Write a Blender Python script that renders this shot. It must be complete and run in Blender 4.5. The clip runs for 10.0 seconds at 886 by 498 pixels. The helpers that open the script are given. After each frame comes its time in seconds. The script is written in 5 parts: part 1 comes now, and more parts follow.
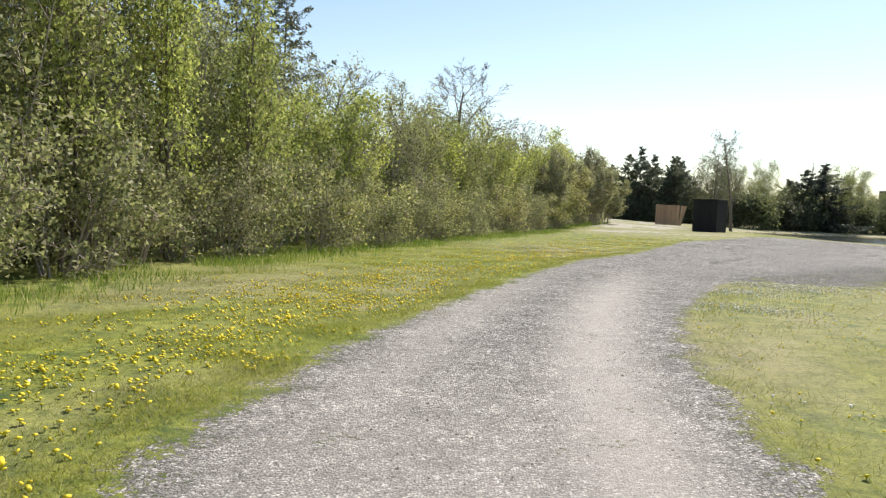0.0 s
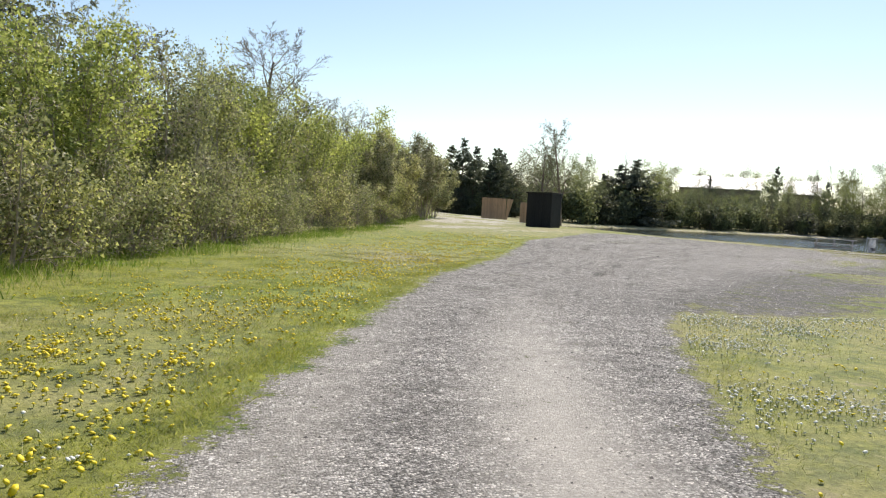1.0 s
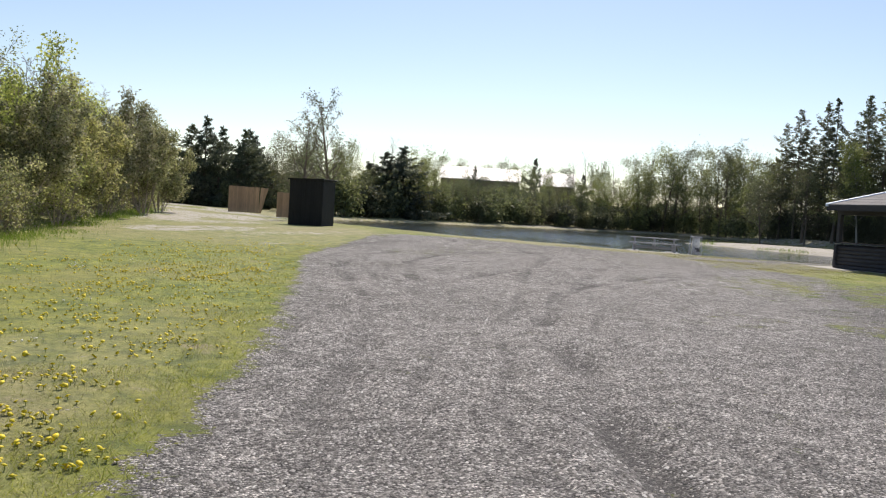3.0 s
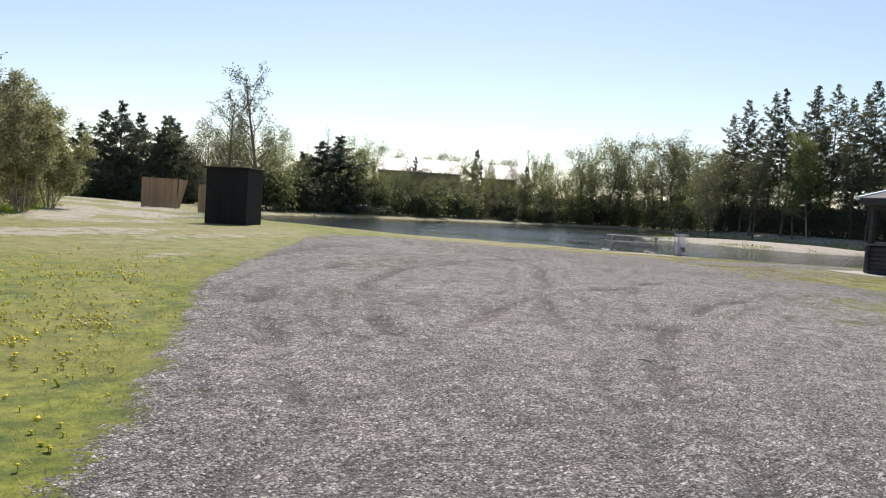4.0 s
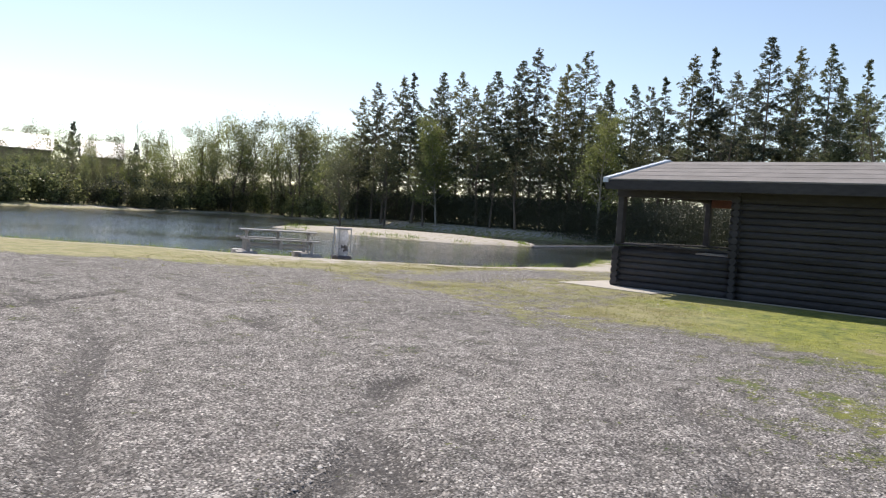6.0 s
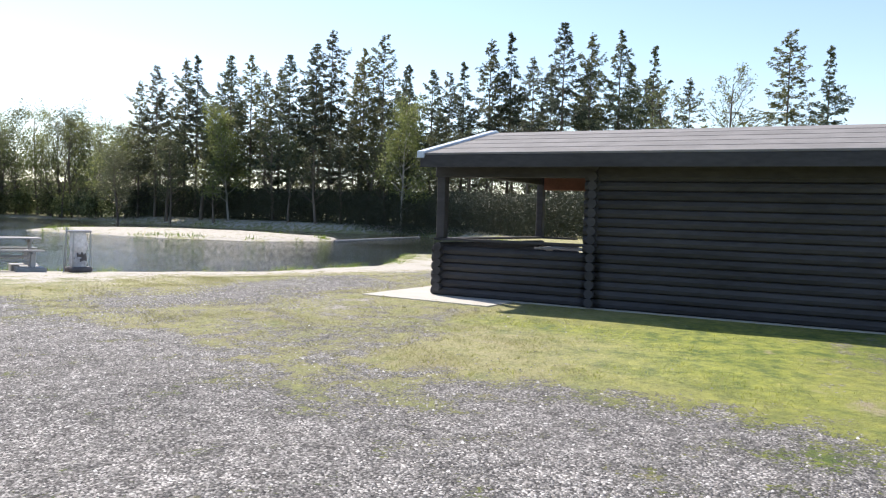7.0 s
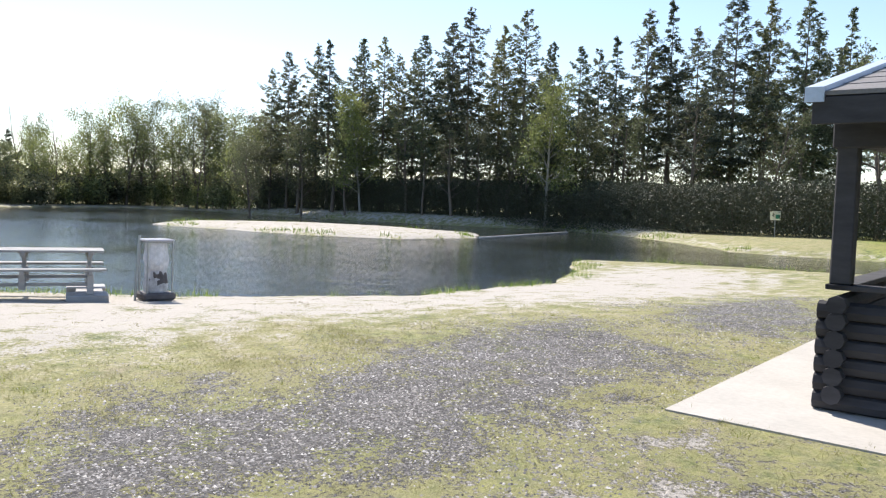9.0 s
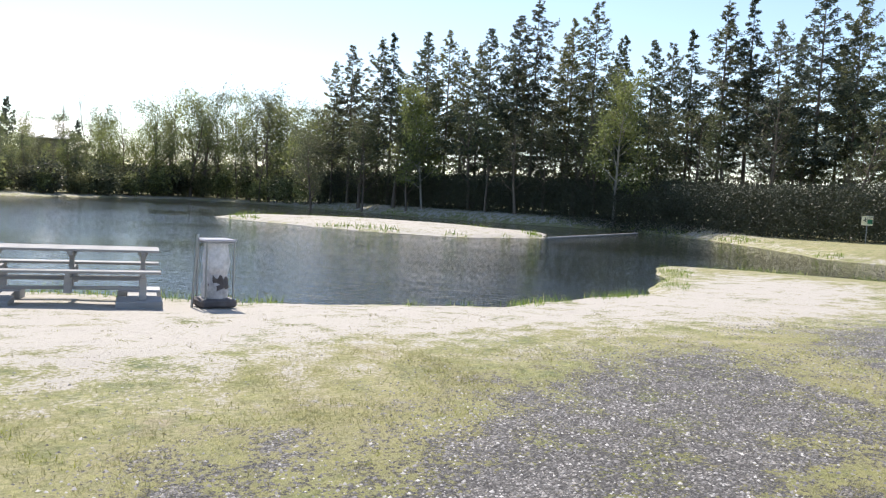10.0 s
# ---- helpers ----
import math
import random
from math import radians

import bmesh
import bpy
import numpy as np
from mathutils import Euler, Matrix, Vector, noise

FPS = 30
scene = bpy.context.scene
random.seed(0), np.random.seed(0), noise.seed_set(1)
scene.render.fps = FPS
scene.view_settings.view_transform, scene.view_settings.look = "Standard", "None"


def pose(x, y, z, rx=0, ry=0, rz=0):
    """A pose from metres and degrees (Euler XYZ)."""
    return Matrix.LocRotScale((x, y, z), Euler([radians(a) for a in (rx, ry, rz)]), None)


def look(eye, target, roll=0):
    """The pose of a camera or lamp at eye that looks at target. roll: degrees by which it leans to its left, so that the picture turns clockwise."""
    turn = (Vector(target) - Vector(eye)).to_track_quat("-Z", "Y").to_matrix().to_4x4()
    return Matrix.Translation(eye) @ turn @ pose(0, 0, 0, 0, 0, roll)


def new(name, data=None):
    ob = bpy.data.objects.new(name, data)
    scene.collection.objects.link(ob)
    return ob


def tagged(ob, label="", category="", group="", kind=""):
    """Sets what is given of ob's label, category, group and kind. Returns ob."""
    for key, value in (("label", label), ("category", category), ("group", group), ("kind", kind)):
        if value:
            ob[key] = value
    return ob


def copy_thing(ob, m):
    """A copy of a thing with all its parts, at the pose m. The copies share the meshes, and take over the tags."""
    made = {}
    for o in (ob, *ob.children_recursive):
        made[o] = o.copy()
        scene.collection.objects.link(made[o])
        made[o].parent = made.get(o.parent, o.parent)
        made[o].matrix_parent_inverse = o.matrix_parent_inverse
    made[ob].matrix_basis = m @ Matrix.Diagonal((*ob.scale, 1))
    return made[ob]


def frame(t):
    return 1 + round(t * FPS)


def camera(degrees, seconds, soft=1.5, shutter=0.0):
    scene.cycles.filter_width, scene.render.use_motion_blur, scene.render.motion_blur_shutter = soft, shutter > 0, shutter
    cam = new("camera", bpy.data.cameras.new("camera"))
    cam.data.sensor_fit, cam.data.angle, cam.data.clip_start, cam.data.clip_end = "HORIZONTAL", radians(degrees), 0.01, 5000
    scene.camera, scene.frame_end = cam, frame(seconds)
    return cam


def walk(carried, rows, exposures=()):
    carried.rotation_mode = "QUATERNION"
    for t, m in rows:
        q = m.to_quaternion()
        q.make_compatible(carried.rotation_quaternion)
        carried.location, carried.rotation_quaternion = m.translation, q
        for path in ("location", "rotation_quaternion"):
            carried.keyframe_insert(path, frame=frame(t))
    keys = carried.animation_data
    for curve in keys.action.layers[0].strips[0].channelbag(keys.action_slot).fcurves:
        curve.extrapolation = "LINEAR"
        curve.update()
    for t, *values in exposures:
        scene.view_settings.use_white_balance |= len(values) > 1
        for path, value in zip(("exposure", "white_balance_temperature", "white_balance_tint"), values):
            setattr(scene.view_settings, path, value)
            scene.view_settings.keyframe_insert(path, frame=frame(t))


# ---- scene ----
cam = camera(57.9, 10.0, soft=1.2)

PATH = [
    (0, (3.477, 7.45, 1.135), (3.467, 9.446, 1.018), 3.0),
    (0.5, (3.524, 10.162, 1.127), (3.741, 12.147, 1.017), 3.1),
    (1, (3.829, 13.116, 1.11), (4.268, 15.064, 0.999), 3.5),
    (1.5, (4.369, 15.988, 1.084), (5.001, 17.882, 0.966), 3.7),
    (2, (5.149, 18.889, 1.083), (5.962, 20.714, 0.973), 3.4),
    (2.5, (6.068, 21.534, 1.119), (6.989, 23.306, 1.011), 3.3),
    (3, (7.136, 24.39, 1.16), (8.142, 26.116, 1.064), 3.7),
    (4.5, (10.9, 31.883, 1.215), (12.121, 33.463, 1.107), 2.9),
    (5, (12.598, 34.002, 1.197), (13.939, 35.482, 1.097), 2.4),
    (5.5, (14.569, 35.695, 1.227), (16.114, 36.963, 1.14), 3.2),
    (6, (16.742, 36.955, 1.233), (18.496, 37.911, 1.153), 3.8),
    (6.2, (17.634, 37.329, 1.226), (19.454, 38.153, 1.149), 4.1),
    (7.3, (22.168, 39.05, 1.276), (24.109, 39.53, 1.199), 1.4),
    (7.5, (22.948, 39.471, 1.324), (24.872, 40.012, 1.237), 1.0),
    (8, (24.687, 40.499, 1.368), (26.574, 41.158, 1.277), 0.7),
    (8.5, (25.915, 41.323, 1.399), (27.775, 42.051, 1.297), 1.7),
    (9, (26.991, 42.113, 1.413), (28.821, 42.912, 1.302), 2.0),
    (9.5, (27.794, 42.778, 1.424), (29.595, 43.64, 1.304), 1.4),
    (10, (28.319, 43.333, 1.443), (30.088, 44.258, 1.317), 3.0),
]
walk(cam, [(t, look(eye, target, roll)) for t, eye, target, roll in PATH],
     exposures=[(0, 0.43, 7000, 11), (1.5, 0.22, 6950, 11), (3, 0.1, 6950, 14), (6, 0.32, 6950, 15), (7.5, 0.90, 6550, 13), (10, 0.66, 6600, 13)])

# ---- world, sun ----
SUN_AZ, SUN_EL = 37.0, 48.0
world = bpy.data.worlds.new("sky")
scene.world = world
world.use_nodes = True
wn = world.node_tree
sky = wn.nodes.new("ShaderNodeTexSky")
sky.sky_type, sky.sun_disc = "NISHITA", False
sky.sun_elevation, sky.sun_rotation = radians(SUN_EL), radians(SUN_AZ)
sky.air_density, sky.dust_density, sky.ozone_density = 1.0, 0.3, 1.5
wn.links.new(sky.outputs[0], wn.nodes["Background"].inputs[0])
wn.nodes["Background"].inputs[1].default_value = 0.125
sun = new("sun", bpy.data.lights.new("sun", "SUN"))
sun.data.energy, sun.data.angle, sun.data.color = 4.6, radians(0.53), (1.0, 0.95, 0.86)
_s = Vector((math.sin(radians(SUN_AZ)) * math.cos(radians(SUN_EL)), math.cos(radians(SUN_AZ)) * math.cos(radians(SUN_EL)), math.sin(radians(SUN_EL))))
sun.matrix_world = look(_s * 60, (0, 0, 0))


# ---- materials ----
class Nodes:
    """A small wrapper to write node materials briefly."""

    def __init__(self, name):
        self.mat = bpy.data.materials.new(name)
        self.mat.use_nodes = True
        self.tree = self.mat.node_tree
        self.bsdf = self.tree.nodes["Principled BSDF"]
        self.out = self.tree.nodes["Material Output"]

    def add(self, kind, **values):
        node = self.tree.nodes.new(kind)
        for key, value in values.items():
            if key in node.inputs:
                self.set(node.inputs[key], value)
        return node

    def set(self, socket, value):
        if isinstance(value, bpy.types.NodeSocket):
            self.tree.links.new(value, socket)
        else:
            socket.default_value = value

    def coords(self, kind="Object"):
        return self.add("ShaderNodeTexCoord").outputs[kind]

    def noise(self, vector, scale, detail=4.0, rough=0.6):
        return self.add("ShaderNodeTexNoise", Vector=vector, Scale=scale, Detail=detail, Roughness=rough).outputs["Fac"]

    def ramp(self, fac, *stops):
        node = self.add("ShaderNodeValToRGB")
        self.tree.links.new(fac, node.inputs[0])
        while len(node.color_ramp.elements) < len(stops):
            node.color_ramp.elements.new(0.5)
        for element, (at, colour) in zip(node.color_ramp.elements, stops):
            element.position = at
            element.color = (*colour, 1) if isinstance(colour, tuple) else (colour, colour, colour, 1)
        return node.outputs[0]

    def mix(self, fac, a, b, blend="MIX"):
        node = self.tree.nodes.new("ShaderNodeMix")
        node.data_type, node.blend_type = "RGBA", blend
        self.set(node.inputs[0], fac)
        for socket, value in ((node.inputs[6], a), (node.inputs[7], b)):
            self.set(socket, (*value, 1) if isinstance(value, tuple) else value)
        return node.outputs[2]

    def maths(self, what, a, b=0.0, clamp=False):
        node = self.tree.nodes.new("ShaderNodeMath")
        node.operation, node.use_clamp = what, clamp
        self.set(node.inputs[0], a)
        self.set(node.inputs[1], b)
        return node.outputs[0]

    def bump(self, height, strength=0.5, distance=0.02):
        self.set(self.bsdf.inputs["Normal"], self.add("ShaderNodeBump", Strength=strength, Distance=distance, Height=height).outputs[0])

    def put(self, **values):
        for key, value in values.items():
            socket = self.bsdf.inputs[key.replace("_", " ")]
            self.set(socket, (*value, 1) if isinstance(value, tuple) and len(value) == 3 else value)
        return self.mat


def plain(name, colour, rough=0.7, grain=30.0, spread=0.25, metal=0.0, bump=0.3, stretch=(1, 1, 1), blotch=2.0):
    """A surface of one hue with grain and blotches."""
    n = Nodes(name)
    place = n.add("ShaderNodeMapping", Vector=n.coords(), Scale=stretch).outputs[0]
    fine, broad = n.noise(place, grain, 5), n.noise(place, blotch, 3)
    dark = tuple(c * (1 - spread) for c in colour)
    light = tuple(min(1, c * (1 + spread)) for c in colour)
    tone = n.mix(0.5, n.ramp(fine, (0.3, dark), (0.7, light)), n.ramp(broad, (0.35, dark), (0.65, light)))
    rnd = n.add("ShaderNodeObjectInfo").outputs["Random"]
    tone = n.mix(1.0, tone, n.ramp(rnd, (0.0, 0.86), (1.0, 1.12)), "MULTIPLY")
    n.bump(fine, bump, 0.01)
    return n.put(Base_Color=tone, Roughness=rough, Metallic=metal)


def leafy(name, dark, light, through_light=0.45, tips=None):
    """Leaves: a hue for each leaf, and light that passes through them."""
    n = Nodes(name)
    rnd = n.add("ShaderNodeNewGeometry").outputs["Random Per Island"]
    own = n.add("ShaderNodeObjectInfo").outputs["Random"]
    tone = n.ramp(rnd, (0.0, dark), (0.85, light), (1.0, tips or light))
    tone = n.mix(1.0, tone, n.ramp(own, (0.0, (0.66, 0.66, 0.72)), (0.5, (0.95, 0.97, 0.9)), (1.0, (1.3, 1.26, 1.0))), "MULTIPLY")
    n.put(Base_Color=tone, Roughness=0.5)
    n.set(n.bsdf.inputs["Specular IOR Level"], 0.3)
    pass_through = n.add("ShaderNodeBsdfTranslucent", Color=tone).outputs[0]
    both = n.tree.nodes.new("ShaderNodeMixShader")
    both.inputs[0].default_value = through_light
    n.tree.links.new(n.bsdf.outputs[0], both.inputs[1])
    n.tree.links.new(pass_through, both.inputs[2])
    n.tree.links.new(both.outputs[0], n.out.inputs[0])
    return n.mat


def ground_material():
    n = Nodes("meadow_gravel_and_sand")
    place = n.coords()
    zones = n.add("ShaderNodeAttribute")
    zones.attribute_name = "zones"
    split = n.add("ShaderNodeSeparateColor", Color=zones.outputs["Color"])
    gravel, sand, worn = split.outputs[0], split.outputs[1], split.outputs[2]
    big, mid, fine = n.noise(place, 0.35, 4), n.noise(place, 2.2, 5), n.noise(place, 26, 6, 0.7)
    speck = n.add("ShaderNodeTexVoronoi", Vector=place, Scale=76.0).outputs["Color"]
    speck = n.add("ShaderNodeSeparateColor", Color=speck).outputs[0]
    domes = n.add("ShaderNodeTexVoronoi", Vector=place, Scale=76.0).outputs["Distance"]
    tiny = n.noise(place, 120, 3, 0.7)
    clumps = n.noise(place, 7.0, 4, 0.65)
    grass = n.mix(n.ramp(n.maths("ADD", n.maths("MULTIPLY", mid, 0.5), n.maths("MULTIPLY", clumps, 0.5)), (0.40, 0.0), (0.60, 1.0)), (0.05, 0.10, 0.007), (0.305, 0.335, 0.034))
    grass = n.mix(n.ramp(big, (0.42, 0.0), (0.7, 0.7)), grass, (0.27, 0.25, 0.06))
    dry = n.add("ShaderNodeAttribute")
    dry.attribute_name = "dryness"
    straw = n.maths("MULTIPLY", dry.outputs["Fac"], n.ramp(n.maths("ADD", n.maths("MULTIPLY", mid, 0.6), n.maths("MULTIPLY", fine, 0.4)), (0.36, 0.25), (0.58, 1.0)))
    grass = n.mix(straw, grass, (0.36, 0.315, 0.19))
    spots = n.ramp(n.maths("ADD", n.maths("MULTIPLY", n.noise(place, 0.9, 3), 0.7), n.maths("MULTIPLY", clumps, 0.3)), (0.60, 0.0), (0.68, 0.85))
    grass = n.mix(spots, grass, (0.30, 0.25, 0.17))
    grass = n.mix(1.0, grass, n.ramp(n.maths("ADD", n.maths("MULTIPLY", fine, 0.5), n.maths("MULTIPLY", tiny, 0.5)), (0.33, 0.42), (0.66, 1.3)), "MULTIPLY")
    stones = n.mix(n.ramp(speck, (0.06, 0.0), (0.35, 0.2), (0.6, 0.36), (0.85, 0.62), (0.96, 1.0)), (0.06, 0.055, 0.052), (0.74, 0.70, 0.66))
    # shade in the gaps between stones, painted into the colour by cell distance
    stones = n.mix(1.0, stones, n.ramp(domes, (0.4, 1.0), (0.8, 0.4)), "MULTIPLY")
    stones = n.mix(1.0, stones, n.ramp(n.maths("ADD", n.maths("MULTIPLY", mid, 0.6), n.maths("MULTIPLY", big, 0.4)), (0.36, 0.66), (0.62, 1.2)), "MULTIPLY")
    stones = n.mix(1.0, stones, n.ramp(clumps, (0.36, 0.62), (0.62, 1.28)), "MULTIPLY")
    stones = n.mix(1.0, stones, n.ramp(tiny, (0.3, 0.8), (0.7, 1.2)), "MULTIPLY")
    stones = n.mix(n.maths("MULTIPLY", worn, n.ramp(fine, (0.2, 0.55), (0.8, 1.0)), True), stones, (0.44, 0.41, 0.372))
    sandy = n.mix(n.maths("ADD", n.maths("MULTIPLY", fine, 0.6), n.maths("MULTIPLY", tiny, 0.4)), (0.29, 0.262, 0.225), (0.54, 0.50, 0.445))
    stones = n.mix(n.maths("MULTIPLY", zones.outputs["Alpha"], n.ramp(fine, (0.36, 0.2), (0.58, 1.0))), stones, (0.062, 0.058, 0.056))
    ragged = n.maths("ADD", n.maths("MULTIPLY", n.maths("SUBTRACT", mid, 0.5), 1.9), n.maths("MULTIPLY", n.maths("SUBTRACT", fine, 0.5), 2.0))
    to_gravel = n.ramp(n.maths("ADD", gravel, ragged), (0.42, 0.0), (0.58, 1.0))
    to_sand = n.ramp(n.maths("ADD", n.maths("SUBTRACT", sand, 0.06), ragged), (0.40, 0.0), (0.66, 1.0))
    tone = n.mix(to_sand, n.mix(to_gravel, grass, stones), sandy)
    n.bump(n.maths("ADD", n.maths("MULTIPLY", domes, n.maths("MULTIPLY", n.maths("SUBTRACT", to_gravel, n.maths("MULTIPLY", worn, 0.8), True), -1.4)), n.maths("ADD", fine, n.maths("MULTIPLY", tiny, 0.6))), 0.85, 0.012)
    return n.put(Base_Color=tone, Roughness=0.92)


def water_material():
    n = Nodes("lake_water")
    place = n.coords()
    wide = n.add("ShaderNodeMapping", Vector=place, Scale=(1.0, 0.45, 1.0), Rotation=(0, 0, 0.6)).outputs[0]
    ripple = n.maths("ADD", n.noise(wide, 7.0, 3), n.maths("MULTIPLY", n.noise(wide, 1.2, 2), 1.2))
    calm = n.ramp(n.noise(place, 0.05, 2), (0.35, 0.25), (0.6, 1.0))
    n.bump(n.maths("MULTIPLY", ripple, calm), 1.0, 0.045)
    n.set(n.bsdf.inputs["IOR"], 1.33)
    return n.put(Base_Color=(0.018, 0.022, 0.018), Roughness=0.07)


M_GROUND, M_WATER = ground_material(), water_material()
M_GRASS = leafy("grass_blades", (0.17, 0.215, 0.03), (0.39, 0.40, 0.08), 0.6, (0.52, 0.48, 0.26))
M_DRY = leafy("dry_grass_blades", (0.24, 0.235, 0.09), (0.44, 0.41, 0.21), 0.55, (0.58, 0.52, 0.34))
M_TALL = leafy("rank_grass", (0.09, 0.17, 0.02), (0.26, 0.34, 0.07), 0.45, (0.62, 0.54, 0.34))
n = Nodes("crushed_stones")
n.put(Base_Color=n.ramp(n.add("ShaderNodeNewGeometry").outputs["Random Per Island"], (0.0, (0.07, 0.065, 0.062)), (0.4, (0.20, 0.187, 0.178)), (0.8, (0.38, 0.358, 0.34)), (1.0, (0.62, 0.605, 0.59))), Roughness=0.85)
M_PEBBLE = n.mat
n = Nodes("dark_slate_chips")
n.put(Base_Color=n.ramp(n.add("ShaderNodeNewGeometry").outputs["Random Per Island"], (0.0, (0.045, 0.043, 0.043)), (0.5, (0.14, 0.135, 0.138)), (0.85, (0.26, 0.25, 0.25)), (1.0, (0.50, 0.485, 0.47))), Roughness=0.8)
M_SLATE = n.mat
M_YELLOW = plain("dandelion_petals", (0.82, 0.64, 0.02), 0.6, 60, 0.12)
M_WHITE_PETAL = plain("daisy_petals", (0.78, 0.77, 0.70), 0.6, 60, 0.1)
M_STEM = plain("flower_stems", (0.28, 0.32, 0.08), 0.6)
M_BARK = plain("grey_brown_bark", (0.15, 0.12, 0.095), 0.9, 14, 0.4, stretch=(1, 1, 0.25), bump=0.8)
M_BARK_PALE = plain("pale_grey_bark", (0.30, 0.275, 0.24), 0.85, 14, 0.45, stretch=(1, 1, 0.3), bump=0.6)
M_TWIG = plain("brown_twigs", (0.33, 0.275, 0.225), 0.85, 20, 0.35)
M_LEAF_BRIGHT = leafy("fresh_yellow_green_leaves", (0.15, 0.19, 0.045), (0.57, 0.61, 0.20), 0.52)
M_LEAF_MID = leafy("spring_green_leaves", (0.11, 0.13, 0.05), (0.52, 0.535, 0.24), 0.5, (0.58, 0.55, 0.40))
M_LEAF_DULL = leafy("olive_bramble_leaves", (0.11, 0.115, 0.05), (0.54, 0.54, 0.28), 0.5, (0.64, 0.57, 0.42))
M_LEAF_FAR = leafy("thin_spring_leaves", (0.105, 0.125, 0.065), (0.26, 0.285, 0.145), 0.52)
M_NEEDLE = leafy("dark_spruce_needles", (0.055, 0.075, 0.06), (0.18, 0.205, 0.15), 0.5)
M_NEEDLE_OLIVE = leafy("olive_pine_needles", (0.08, 0.092, 0.055), (0.22, 0.225, 0.135), 0.5)
M_HEDGE = leafy("dark_hedge_leaves", (0.06, 0.066, 0.045), (0.085, 0.092, 0.062), 0.08)
M_LEAF_BIRCH = leafy("pale_birch_leaves", (0.16, 0.19, 0.06), (0.33, 0.36, 0.14), 0.5)
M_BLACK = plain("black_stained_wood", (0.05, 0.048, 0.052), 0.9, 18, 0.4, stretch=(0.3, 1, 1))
M_BLACK_BOARD = plain("black_tarred_boards", (0.018, 0.017, 0.017), 0.9, 22, 0.4, stretch=(1, 1, 0.2))
M_BEAM = plain("red_brown_beam", (0.17, 0.068, 0.042), 0.7, 20, 0.3)
M_LARCH = plain("new_larch_boards", (0.42, 0.27, 0.165), 0.75, 16, 0.22, stretch=(1, 1, 0.15))
M_GREY_WOOD = plain("weathered_grey_wood", (0.36, 0.35, 0.34), 0.8, 22, 0.25, stretch=(0.2, 1, 1))
M_FELT = plain("grey_roofing_felt", (0.20, 0.19, 0.185), 0.9, 60, 0.25)
M_FLASH = plain("pale_metal_verge", (0.55, 0.62, 0.72), 0.45, 30, 0.12, metal=0.3)
M_CONCRETE = plain("pale_concrete", (0.43, 0.405, 0.365), 0.9, 22, 0.14)
M_STEEL = plain("galvanised_steel", (0.34, 0.36, 0.37), 0.45, 40, 0.2, metal=0.8)
M_BAG = leafy("milky_plastic_bag", (0.72, 0.72, 0.74), (0.80, 0.80, 0.82), 0.4)
n = Nodes("clear_milky_film")
n.put(Base_Color=(0.82, 0.82, 0.85), Roughness=0.35, Alpha=n.ramp(n.noise(n.coords(), 9, 3), (0.35, 0.42), (0.7, 0.75)))
M_FILM = n.mat
M_GREEN = plain("green_paint", (0.03, 0.22, 0.12), 0.5)
M_RUBBISH = plain("dark_rubbish", (0.10, 0.09, 0.09), 0.8, 12, 0.5)
M_BRICK = plain("dull_brick_wall", (0.16, 0.12, 0.10), 0.9, 10, 0.25)
M_SHEET_ROOF = plain("bright_sheet_roof", (0.62, 0.62, 0.63), 0.5, 10, 0.12)


# ---- mesh helpers ----
def mesh_of(name, verts, faces, material):
    me = bpy.data.meshes.new(name)
    v, f = np.asarray(verts, np.float32), np.asarray(faces, np.int32)
    count, sides = f.shape
    me.vertices.add(len(v))
    me.vertices.foreach_set("co", v.ravel())
    me.loops.add(count * sides)
    me.loops.foreach_set("vertex_index", f.ravel())
    me.polygons.add(count)
    me.polygons.foreach_set("loop_start", (np.arange(count) * sides).astype(np.int32))
    me.update(calc_edges=True)
    me.validate()
    me.materials.append(material)
    return me


def child(name, me, parent, label=""):
    ob = new(name, me)
    ob.parent = parent
    return tagged(ob, label)


def thing(name, x, y, z, turn=0.0, label="", category="", group="", kind=""):
    ob = new(name)
    ob.empty_display_size = 0.2
    ob.matrix_world = pose(x, y, z, 0, 0, turn)
    return tagged(ob, label, category, group, kind)


def part(name, bm, material, parent, label=""):
    me = bpy.data.meshes.new(name)
    bmesh.ops.recalc_face_normals(bm, faces=bm.faces)
    bm.to_mesh(me)
    bm.free()
    me.materials.append(material)
    return child(name, me, parent, label)


def box(bm, x0, x1, y0, y1, z0, z1, m=None, bevel=0.0):
    """A box between two corners, turned by m, its edges bevelled."""
    made = bmesh.ops.create_cube(bm, size=1.0)["verts"]
    bmesh.ops.transform(bm, verts=made, matrix=Matrix.Translation(((x0 + x1) / 2, (y0 + y1) / 2, (z0 + z1) / 2)) @ Matrix.Diagonal((x1 - x0, y1 - y0, z1 - z0, 1)))
    if bevel:
        edges = {e for v in made for e in v.link_edges}
        made = list({v for f in bmesh.ops.bevel(bm, geom=list(edges), offset=bevel, segments=1, affect="EDGES")["faces"] for v in f.verts})
    if m is not None:
        bmesh.ops.transform(bm, verts=made, matrix=m)
    return bm


def rod(bm, a, b, r0, r1=None, sides=10, caps=True):
    """A round bar from a to b."""
    a, b = Vector(a), Vector(b)
    m = Matrix.Translation((a + b) / 2) @ (b - a).to_track_quat("Z", "Y").to_matrix().to_4x4()
    bmesh.ops.create_cone(bm, cap_ends=caps, segments=sides, radius1=r0, radius2=r0 if r1 is None else r1, depth=(b - a).length, matrix=m)
    return bm


def unit(v):
    return v / np.maximum(np.linalg.norm(v, axis=-1, keepdims=True), 1e-9)


